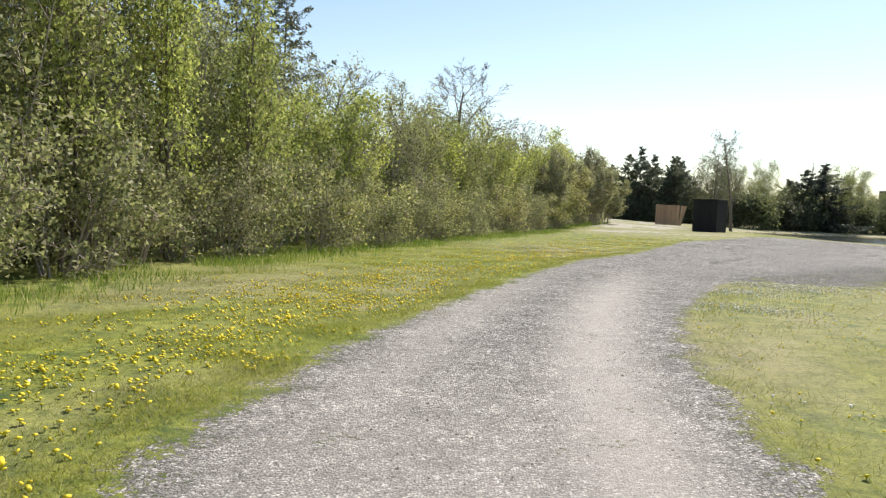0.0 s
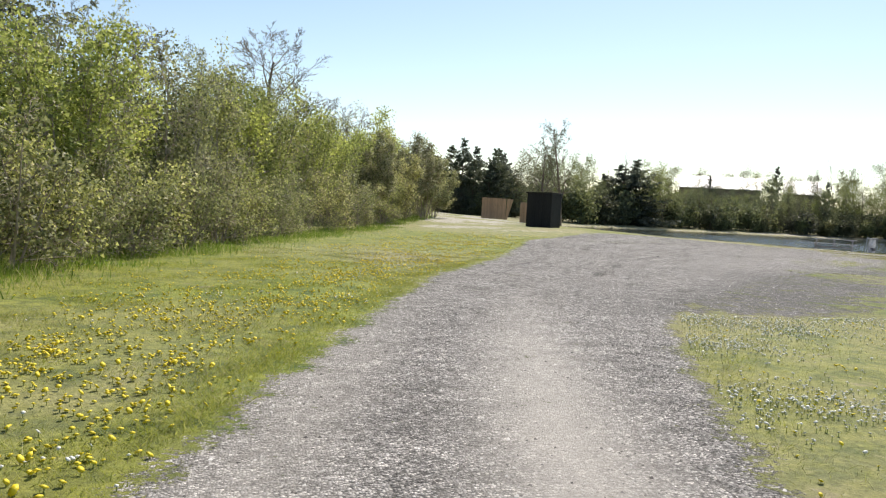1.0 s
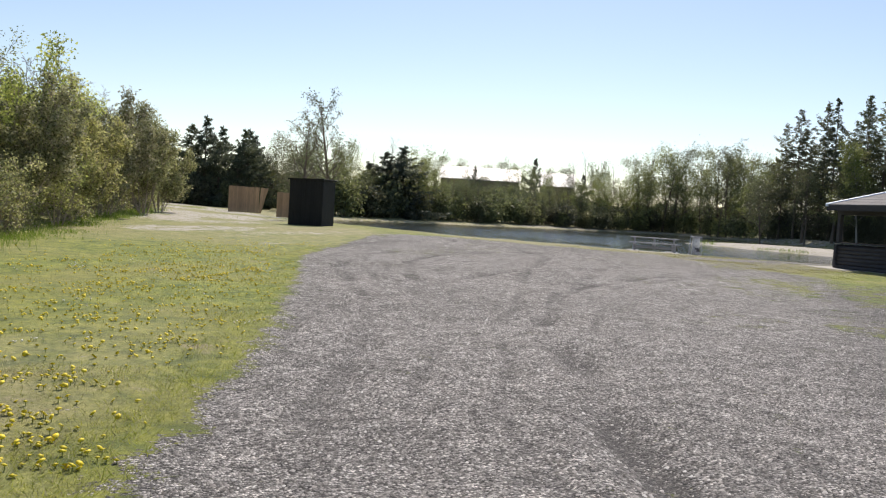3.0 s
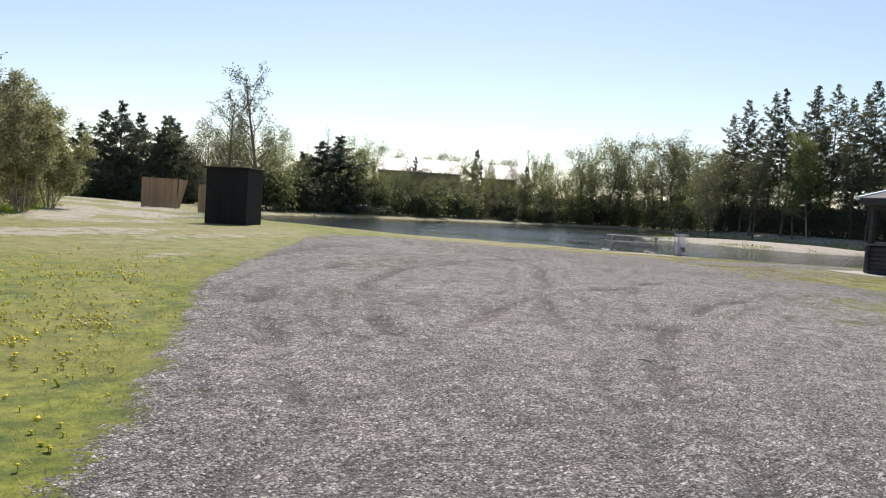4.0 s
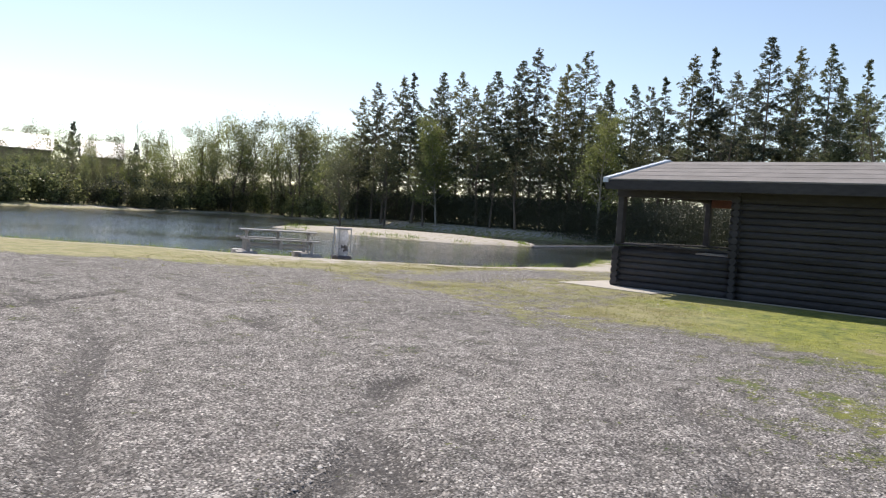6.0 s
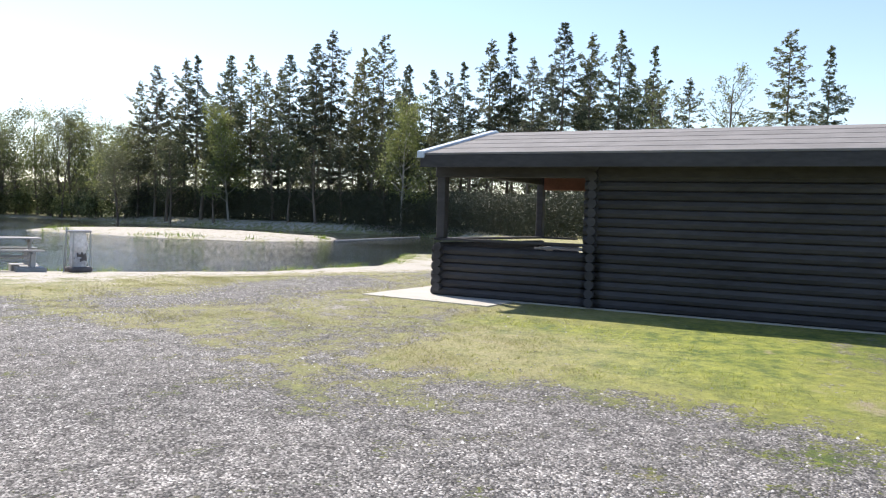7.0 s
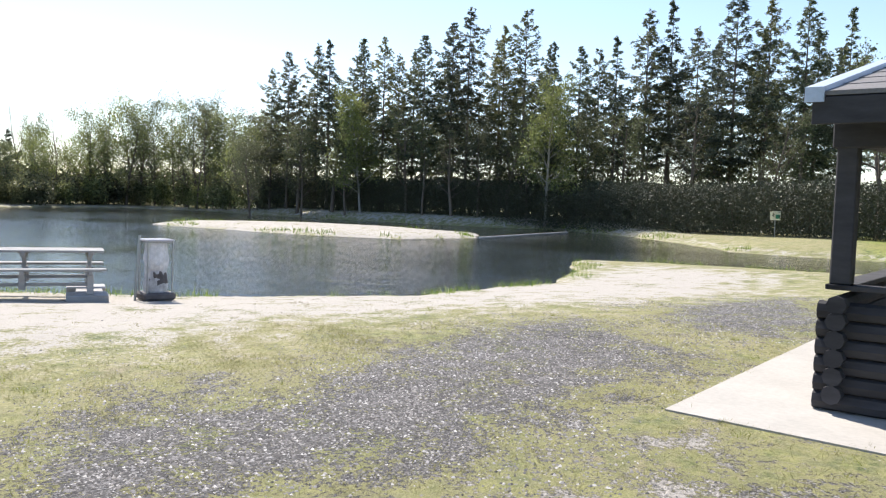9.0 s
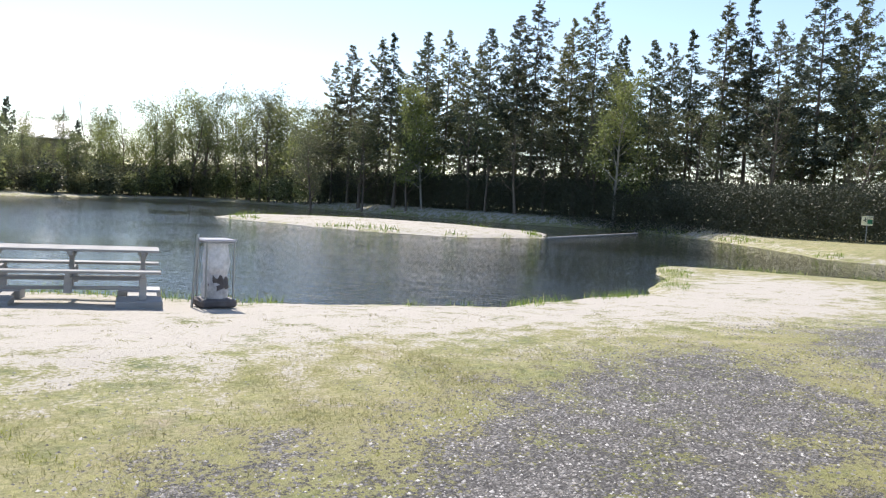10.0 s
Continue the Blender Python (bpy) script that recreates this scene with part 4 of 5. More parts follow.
def bare_oak(i):
    sk = grow(rng, 6.0, 0.16, kids=(12, 6, 5, 4), spread=(55, 48, 42, 40), frac=(0.62, 0.55, 0.5, 0.5), start=0.3, up=0.08, wander=0.16)
    return tree("bare_tree", rng, sk, M_BARK, M_LEAF_DULL if i else None, 1, (0.07, 0.045), 0.06, "bare broadleaf tree with fine grey twigs", "tree", 5, "bare trees", keep=0.12)


def thin_birch(i):
    sk = grow(rng, 7.5, 0.13, kids=(20, 6, 4), spread=(50, 42, 40), frac=(0.36, 0.5, 0.5), start=0.22, up=0.12, wander=0.1)
    return tree("birch_tree", rng, sk, M_BARK, M_LEAF_FAR, 3, (0.11, 0.08), 0.11, "tall thin tree with sparse spring leaves", "tree", 5, "thin trees", keep=0.28)


def far_tree(i):
    """Three habits: a full crown, a slender one and a sparse upright one."""
    k = i % 3
    sk = grow(rng, 10.0, 0.16, kids=((20, 4, 3), (18, 4, 3), (15, 4, 3))[k], spread=((62, 48, 42), (52, 45, 40), (40, 40, 36))[k], frac=((0.52, 0.5, 0.5), (0.42, 0.5, 0.5), (0.36, 0.5, 0.5))[k], start=(0.14, 0.2, 0.28)[k], up=(0.1, 0.1, 0.14)[k], wander=0.1)
    return tree("broadleaf_tree", rng, sk, M_BARK, (M_LEAF_FAR, M_LEAF_FAR, M_LEAF_FAR, M_LEAF_BIRCH, M_NEEDLE_OLIVE, M_LEAF_FAR)[i], 6, (0.17, 0.125), 0.34, ("full spring-green broadleaf tree on the lake shore", "slender spring-green broadleaf tree on the shore", "sparse upright tree with few spring leaves")[k], "tree", 2, "trees round the lake", keep=(1.0, 0.95, 0.5)[k], finest=0.01)


def bare_pole(i):
    sk = grow(rng, 10.0, 0.10, kids=(20, 5), spread=(34, 38), frac=(0.24, 0.5), start=0.35, up=0.12, wander=0.12)
    return tree("bare_pole_tree", rng, sk, M_BARK, None, 1, (0.1, 0.1), 0.1, "thin bare tree with upright grey twigs", "tree", 3, "trees round the lake")


def fresh_birch(i):
    sk = grow(rng, 10.0, 0.13, kids=(22, 5, 4), spread=(48, 55, 50), frac=(0.32, 0.5, 0.5), start=0.18, up=0.02, wander=0.12)
    return tree("fresh_birch", rng, sk, M_BARK_PALE, M_LEAF_BIRCH, 4, (0.17, 0.12), 0.30, "birch in fresh yellow-green leaf on the far bank", "tree", 3, "trees round the lake", droop=0.6)


def far_bush(i):
    sk = multi(rng, 4, 0.4, height=3.0, radius=0.03, kids=(6, 3), spread=(58, 50), frac=(0.5, 0.55), start=0.05, up=0.04)
    return tree("shore_bush", rng, sk, M_BARK, (M_LEAF_FAR, M_NEEDLE_OLIVE)[i % 2], 5, (0.29, 0.22), 0.36, "dark dense bush under the trees", "bush", 3, "bushes under the trees")


def thicket(i):
    sk = multi(rng, 4, 0.4, height=3.0, radius=0.03, kids=(6, 3), spread=(58, 50), frac=(0.5, 0.55), start=0.05, up=0.04)
    return tree("thicket_bush", rng, sk, M_TWIG, (M_LEAF_DULL, M_LEAF_FAR)[i % 2], 14, (0.08, 0.062), 0.30, "dense leafy bush inside the hedge", "bush", 3, "hedge along the drive")


def broom(i):
    sk = multi(rng, 8, 0.5, height=3.0, radius=0.022, kids=(8, 4, 3), spread=(35, 30, 28), frac=(0.45, 0.5, 0.5), start=0.1, up=0.12)
    return tree("broom_bush", rng, sk, M_TWIG, M_LEAF_DULL, 7, (0.085, 0.04), 0.09, "olive rounded bush at the end of the hedge", "bush", 3, "hedge along the drive")


SHRUBS, DULL, SAPLINGS, OAKS, BIRCHES = kind_of(shrub_fresh, 5), kind_of(shrub_dull, 3), kind_of(sapling, 3), kind_of(bare_oak, 2), kind_of(thin_birch, 2)
FRESH_BIRCH = kind_of(fresh_birch, 1)
FAR, FAR_BUSH, BROOM = kind_of(far_tree, 6), kind_of(far_bush, 3), kind_of(broom, 1)
THICKET, POLES = kind_of(thicket, 2), kind_of(bare_pole, 3)
SPRUCE = [conifer(rng, 17.5, 0.26, 3.3, M_NEEDLE, "tall dark spruce with bare lower trunk", 0.95, taper=0.85), conifer(rng, 18.0, 0.36, 3.0, M_NEEDLE_OLIVE, "tall olive-green pine with bare lower trunk", 0.8, taper=0.7),
          conifer(rng, 17.5, 0.30, 3.4, M_NEEDLE_OLIVE, "tall ragged olive-green spruce", 0.75, taper=0.8), conifer(rng, 17.0, 0.33, 2.7, M_NEEDLE, "slim dark spruce with thin crown", 0.85, taper=0.95)]
FULL_SPRUCE = [conifer(rng, 9.5, 0.04, 2.9, M_NEEDLE, "dark bushy spruce full to the ground", 1.0, "dark spruces", taper=0.9, gap=0.6)]

EDGE = np.array([(-2.4, 2), (-1.9, 8), (-1.3, 13), (-0.6, 17), (0.2, 20.5), (1.2, 24.1), (2.5, 28), (3.8, 32), (5.6, 37.6), (8.1, 44.5), (10.2, 53), (12.4, 60), (15.5, 72), (18, 84)], float)
EDGE_LEN = np.concatenate([[0], np.cumsum(np.hypot(*np.diff(EDGE, axis=0).T))])


def along_edge(s, inward):
    x, y = np.interp(s, EDGE_LEN, EDGE[:, 0]), np.interp(s, EDGE_LEN, EDGE[:, 1])
    x2, y2 = np.interp(s + 0.5, EDGE_LEN, EDGE[:, 0]), np.interp(s + 0.5, EDGE_LEN, EDGE[:, 1])
    d = math.hypot(x2 - x, y2 - y) or 1
    return x - (y2 - y) / d * inward, y + (x2 - x) / d * inward


used = set()


def top_of(ob):
    if "top" not in ob:
        ob["top"] = max(v.co.z for c in ob.children for v in c.data.vertices)
    return ob["top"]


def plant(kinds, x, y, size=1.0, tall=None, which=None, high=None, turn=None):
    k = int(rng.integers(len(kinds))) if which is None else which
    first = kinds[k]
    if high:
        tall = (high - z_at(x, y)) / top_of(first)
        size = tall * size
    own = rng.uniform(0, 360)
    turn = own if turn is None else turn
    if first.name in used:
        return stand(first, x, y, turn, size, tall)
    used.add(first.name)
    first.matrix_world = Matrix.LocRotScale((x, y, z_at(x, y) - 0.05), Euler((0, 0, radians(turn))), (size, size, tall or size))
    return first


s = 0.5
while s < 80:
    x, y = along_edge(s, 3.1 + rng.uniform(-0.3, 0.3))
    plant(THICKET, x, y, rng.uniform(0.85, 1.1))
    s += 1.7 if s < 40 else 2.8


def fresh_stretch(s):
    """Where the hedge is in bright young leaf, and where it is brown and half bare."""
    return 8 < s < 13 or 21.5 < s < 28 or 33 < s < 37 or 44 < s < 49


s = 1.0
while s < 84:
    x, y = along_edge(s, 0.55 + rng.uniform(-0.35, 0.35))
    plant(DULL, x, y, rng.uniform(0.65, 1.0) * (1 if s < 50 else 1.2), which=int(rng.choice((0, 2))) if fresh_stretch(s) else int(rng.integers(3)))
    s += 1.0 if s < 36 else 2.6
s = 0.5
while s < 84:
    x, y = along_edge(s, 1.9 + rng.uniform(-0.4, 0.4))
    plant(SHRUBS, x, y, rng.uniform(0.68, 1.22) * (1 if s < 34 else 1.2), which=int(rng.choice((0, 2) if fresh_stretch(s) else (1, 3, 4, 1, 3) if s < 40 else (0, 2, 3, 1, 0, 2))))
    s += 1.3 if s < 40 else 1.7
s = 0.0
while s < 84:
    x, y = along_edge(s, 3.3 + rng.uniform(-0.7, 0.9))
    plant(SAPLINGS, x, y, rng.uniform(0.62, 0.86) if 14 < s < 34 else rng.uniform(0.75, 1.02), which=None if fresh_stretch(s) else 1)
    s += 1.8 if s < 40 else 3.4
for x, y, h in ((-3.3, 46.9, 8.5), (3.7, 50.4, 9.0), (5.0, 57, 7.8), (11.6, 82, 9.0), (14.5, 86, 8.5), (17.6, 92, 8.3), (9, 74, 8.2), (-4.5, 22, 7.0), (-5.8, 14.8, 8.6), (-6.4, 18.0, 9.2), (-5.6, 24.2, 9.0)):
    plant(OAKS, x, y, 1.3, high=h)
for x, y, h in ((-1.4, 52.2, 7.6), (0.3, 57.3, 9.0), (-4.2, 31, 7.4), (-4.6, 17, 7.2), (-4.4, 12, 7.0), (-4.0, 25.5, 7.0), (-5.6, 13.5, 8.6), (-6.2, 16.2, 9.2), (-5.4, 18.6, 8.8), (-6.4, 22.3, 9.4), (-5.2, 20.4, 8.2), (-6.0, 11.5, 8.4)):
    plant(BIRCHES, x, y, high=h)
for x, y, h in ((-2.7, 36.5, 9.4), (-4.2, 35.5, 9.8), (-6.0, 27, 9.0), (-6.5, 20, 9.0)):
    plant(SPRUCE, x, y, 1.15, high=h)
for x, y, h in ((-2.4, 25.6, 5.5), (-2.7, 27.6, 6.0), (-2.1, 29.2, 6.3), (-2.3, 31.0, 6.6), (-1.6, 32.8, 6.7), (-1.0, 35.0, 6.2)):
    plant(SAPLINGS, x, y, 0.9, which=int(rng.integers(3)), high=h)
for s, inward, h in ((14.4, 1.6, 6.0), (15.6, 0.9, 5.4), (16.8, 1.5, 6.2), (18.0, 1.0, 5.6), (19.3, 1.7, 6.0), (20.4, 1.1, 5.2), (29.5, 1.2, 4.4), (31.5, 1.4, 4.8)):
    x, y = along_edge(s, inward)
    plant(SAPLINGS, x, y, 0.8, which=1 if inward > 1.15 else 0, high=h)
for k in range(10):
    x, y = along_edge(3 + 1.9 * k, 5.2 + rng.uniform(-0.6, 0.6))
    plant(SAPLINGS, x, y, rng.uniform(1.2, 1.42) if k < 7 else 1.1, which=1)
for k in range(9):
    x, y = along_edge(3 + 2.0 * k, 4.7 + rng.uniform(-0.5, 0.5))
    plant(THICKET, x, y, 1.25, rng.uniform(1.7, 2.3))
for x, y, k in ((11.2, 56.5, 1.35), (13.4, 61.5, 1.35), (15.2, 67.5, 1.3), (9.6, 52.3, 1.3), (8.0, 48.0, 1.15)):
    plant(BROOM, x, y, k)

# spruces and thin trees up the track
for x, y, h in ((27.0, 114.3, 9.0), (28.4, 113.6, 10.0), (30.7, 115.6, 9.2), (32.0, 111.3, 8.8), (34.2, 114.7, 8.5), (25.2, 116, 7.6), (29.4, 111.5, 7.2), (31.2, 110.6, 7.0), (33.0, 113, 9.0)):
    plant(FULL_SPRUCE, x, y, 1.05, high=h)
plant(BIRCHES, 25.1, 73.8, 1.3, which=0, high=7.5, turn=40)
plant(BIRCHES, 24.7, 67.8, 1.1, which=1, high=7.8, turn=200)
BELT = np.array([(36, 106), (44, 110), (54, 114), (66, 119), (80, 124), (95, 128), (106, 128), (113, 121), (111.5, 112), (108, 104), (104.5, 98)], float)
BELT_LEN = np.concatenate([[0], np.cumsum(np.hypot(*np.diff(BELT, axis=0).T))])
for row, back, step in ((0, 0.0, 2.3), (1, 5.5, 3.0)):
    s = row * 1.5
    while s < BELT_LEN[-1]:
        x, y = np.interp(s, BELT_LEN, BELT[:, 0]), np.interp(s, BELT_LEN, BELT[:, 1])
        x2, y2 = np.interp(s + 1, BELT_LEN, BELT[:, 0]), np.interp(s + 1, BELT_LEN, BELT[:, 1])
        x, y = x - (y2 - y) * (back + rng.uniform(-1, 1)), y + (x2 - x) * (back + rng.uniform(-1, 1))
        tall = np.interp(s, [0, 20, 30, 36, 54, 59, 68, 80, 100, 109], [8.5, 9.4, 8.2, 6.2, 6.2, 9.2, 12.8, 15.2, 14.6, 12.6])
        wide = rng.random() < 0.9
        plant(FAR if wide else POLES, x, y, rng.uniform(0.85, 1.25), which=int(rng.choice((0, 3, 0, 3, 1, 4, 5))) if wide else None, high=tall * rng.uniform(0.56, 1.12))
        s += step * rng.uniform(0.8, 1.2)
for k in range(24):
    q = rng.uniform(4, 100)
    x, y = np.interp(q, BELT_LEN, BELT[:, 0]), np.interp(q, BELT_LEN, BELT[:, 1])
    tall = np.interp(q, [0, 20, 30, 36, 54, 59, 68, 80, 100, 109], [8.5, 9.4, 8.2, 6.2, 6.2, 9.2, 12.8, 15.2, 14.6, 12.6])
    plant(POLES, x + rng.uniform(-2, 2), y + rng.uniform(-2, 5), 1.1, high=tall * rng.uniform(0.8, 1.08))
wood = rng.uniform(0, 1, 90000)
wx = np.interp(wood, [0, 0.25, 0.6, 0.85, 1], [8, 40, 84, 118, 124]) + rng.normal(0, 2.5, len(wood))
wy = np.interp(wood, [0, 0.25, 0.6, 0.85, 1], [128, 129, 146, 146, 118]) + rng.normal(0, 2.5, len(wood))
wz = rng.random(len(wood)) ** 0.9 * (4.6 + 0.7 * waves(wx * 0.35, wy * 0.35, 1.0) + 0.6 * waves(wx * 1.1, wy * 1.1, 3.0))
tagged(new("far_wood", mesh_of("far_wood", *leaf_mesh(rng, np.stack([wx, wy, np.maximum(wz, 0.1)], 1), 0.5, 0.36), M_LEAF_FAR)), "low distant wood of grey-green bushes behind the lake", "wood", kind="stuff")
for k in range(24):
    q = 29 + 1.2 * k
    plant(FAR, np.interp(q, BELT_LEN, BELT[:, 0]) - 1 + rng.uniform(-1, 1), np.interp(q, BELT_LEN, BELT[:, 1]) + 3 + rng.uniform(-1, 1), 1.2, which=(0, 3, 1)[k % 3], high=rng.uniform(5.2, 6.4))
for x, y, h in ((84, 133, 9.5), (88, 137, 10), (91, 134, 9.0), (96, 139, 10.5), (80, 130, 9.0), (99, 136, 10.5)):
    plant(FAR, x, y, 1.0, which=2 if rng.random() < 0.5 else 5, high=h)
for x, y, h in ((98, 96, 9), (99.5, 90.5, 10), (98.5, 84.5, 9.5), (98, 75.5, 10.5), (97.5, 69.5, 10), (97, 64.5, 9.5), (96, 59, 10.5), (95, 53, 10), (94, 47.5, 9), (91, 42, 9.5)):
    plant(FAR, x, y, 1.0, which=(1, 4, 5, 2)[int(rng.integers(4))], high=h)
for x, y, h in ((20, 118, 7), (22.5, 114, 6), (37, 118, 7.5), (17, 112, 6.5), (14, 108, 6.5), (28, 121, 7), (33, 121, 7), (40, 116, 7.5), (24, 120, 7), (80, 166, 12), (86, 170, 13), (92, 166, 12.5), (99, 163, 14), (104, 160, 13), (110, 156, 13.5), (115, 150, 13), (114.5, 128, 12), (111, 131, 12), (107, 132, 11), (117, 123, 13), (111.5, 125, 9)):
    plant(FAR, x, y, high=h)
for x, y in ((15, 105), (18, 109), (21, 111), (24, 111), (27, 110.5), (30, 109.5), (33, 109), (36, 108), (26, 116), (31, 117), (22, 116), (35, 112)):
    plant(FAR_BUSH, x, y, rng.uniform(0.8, 1.0))
for x, y in ((110, 124), (113, 127), (107.5, 125.5), (104, 126), (115, 124), (111.5, 121), (112, 117), (110.5, 113.5), (109, 110), (107.5, 106.5), (106.5, 103), (105, 99.5)):
    plant(FAR_BUSH, x, y, rng.uniform(0.9, 1.2))
for x, y, k in ((52.7, 113.5, 0.95), (50.1, 112.9, 0.85), (71, 126, 0.88), (93.9, 142, 1.25), (96, 131, 0.95), (47.9, 113.5, 0.7)):
    plant(FULL_SPRUCE, x, y, 1.6 if x < 53 else 0.7, high=9.5 * k)
# the conifer belt on the east bank
for k in range(17):
    y = 101 - 3.9 * k + rng.uniform(-1, 1)
    plant(SPRUCE, np.interp(y, [36, 45, 58, 75, 101], [98, 103, 109, 111, 112]) + rng.uniform(-1.5, 1.5), y, 1.4, high=rng.uniform(13, 16.5))
for x, y, h in ((104.2, 98, 15.6), (103.2, 95, 17), (104.4, 92, 18), (102.9, 89.5, 18), (104.2, 86, 18.2), (102.5, 82.5, 17.8), (104, 79.7, 16.8), (102, 77.6, 17.7), (103.2, 75, 19), (102, 72.7, 20.1), (103.4, 69.5, 18.5), (102, 66.8, 19.5),
                (102.8, 64.1, 16.6), (101.4, 61.2, 15.8), (100, 57.5, 16.2), (98.8, 54.6, 18.1), (99.1, 52.6, 18.7), (99.3, 50.4, 16.5), (95.7, 47.1, 18.7), (95.8, 44.6, 17.8), (93.8, 41.9, 17.5), (93, 39, 16), (91, 36, 13), (84.1, 29.4, 15.0), (83.5, 26.8, 13.8), (107, 88, 17), (107, 83, 17), (107, 77, 16.5), (106.5, 71, 17.5), (106, 65.5, 17), (104, 60, 16), (103.5, 55, 15.5), (102.5, 49, 16), (99.5, 45, 16), (97.5, 41, 15.5)):
    plant(SPRUCE, x, y, rng.uniform(1.0, 1.35), high=h * 1.06)
plant(FRESH_BIRCH, 95.5, 62.3, 1.0, high=13.2)
plant(FRESH_BIRCH, 99, 83, 0.9, high=13.5)
for x, y, h in ((98.5, 67, 11), (100, 87, 12), (99.5, 78, 11.5), (96.5, 56, 10.5), (93, 50, 11.5), (97, 72, 9), (101, 92, 11), (88, 44, 9)):
    plant(BIRCHES, x, y, 1.25, high=h)
for x, y, h in ((82.9, 37.3, 12.6), (82.6, 33.2, 13.8)):
    plant(BIRCHES, x, y, high=h)
for k in range(46):
    f = k / 45
    y = 100 - 68 * f
    x = np.interp(y, [32, 45, 58, 75, 100], [86, 97, 103, 105.5, 107]) + rng.uniform(-1, 1)
    plant(FAR_BUSH, x, y, rng.uniform(1.0, 1.3))
for k in range(56):
    x = 38 + 72 * k / 55
    plant(FAR_BUSH, x, np.interp(x, [38, 54, 80, 110], [105, 111.5, 121.5, 124.5]) + rng.uniform(0, 4.5), rng.uniform(0.8, 1.35))


def trimmed_hedge():
    """The dense, level hedge at the foot of the conifers."""
    line = np.array([(107, 101), (104, 90), (101, 80), (99.5, 72), (97.5, 64), (93.5, 57), (89.5, 51.5), (85, 46.5), (81.5, 41), (79.5, 34), (79, 26)], float)
    run = np.concatenate([[0], np.cumsum(np.hypot(*np.diff(line, axis=0).T))])
    q = rng.uniform(0, run[-1], 250000)
    depth = rng.uniform(-1, 1, len(q))
    x = np.interp(q, run, line[:, 0]) + 2.4 * depth + 0.35 * waves(q * 1.3, q * 0.4, 2.0)
    y = np.interp(q, run, line[:, 1]) + rng.normal(0, 0.3, len(q))
    top = 3.45 + 0.10 * waves(q * 2.1, q * 0.7, 1.0) - 0.5 * depth ** 4
    z = ground_z(x, y) + rng.random(len(q)) ** 0.85 * (top + 0.12 * rng.normal(0, 1, len(q)))
    ob = tagged(new("hedge", mesh_of("hedge", *leaf_mesh(rng, np.stack([x, y, z], 1), 0.13, 0.095), M_HEDGE)), "dense dark level-topped hedge below the lakeside conifers", "hedge", kind="stuff")
    stems = []
    for d in np.arange(0.4, run[-1], 0.9):
        p = np.array([np.interp(d, run, line[:, 0]), np.interp(d, run, line[:, 1]), 0.0])
        p[2] = z_at(p[0], p[1]) - 0.05
        stems.append((p, p + np.array([rng.normal(0, 0.3), rng.normal(0, 0.3), 3.2]), 0.05, 0.015))
    child("stems", mesh_of("stems", *tube_mesh(stems, 5), M_BARK), ob)["kind"] = "stuff"


trimmed_hedge()


# ---- grass, flowers and loose stones ----
LINE = np.array([(3.5, 6), (3.6, 12), (4.4, 16), (6.1, 21.5), (8.6, 27.5), (10.9, 32), (14.6, 35.7), (18.5, 37.7), (23, 39.5), (26, 41.3), (28.5, 43.4), (33, 46), (37, 48)], float)
LINE_LEN = np.concatenate([[0], np.cumsum(np.hypot(*np.diff(LINE, axis=0).T))])


def strewn(count, spread):
    """Places scattered along the drive."""
    t = rng.uniform(0, LINE_LEN[-1] + 2, count)
    x, y = np.interp(t, LINE_LEN, LINE[:, 0]), np.interp(t, LINE_LEN, LINE[:, 1])
    return x + rng.normal(0, spread, count), y + rng.normal(0, spread, count)


def inside_hut(x, y):
    u, v = (x - 33.35) * -0.24 + (y - 41.78) * -0.971, (x - 33.35) * 0.971 + (y - 41.78) * -0.24
    return (u > -0.89) & (u < 8.5) & (v > np.where(u < 1.3, -0.86, -0.1)) & (v < 4.6)


def blade_mesh(x, y, high, wide, bend):
    n = len(x)
    a = rng.uniform(0, 2 * np.pi, n)
    base = np.stack([x, y, ground_z(x, y) - 0.006], 1)
    side = np.stack([np.cos(a) * wide, np.sin(a) * wide, np.zeros(n)], 1)
    tip = base + np.concatenate([rng.normal(0, bend, (n, 2)) * high[:, None], high[:, None]], 1)
    return np.stack([base - side, base + side, tip], 1).reshape(-1, 3), np.arange(3 * n).reshape(-1, 3)


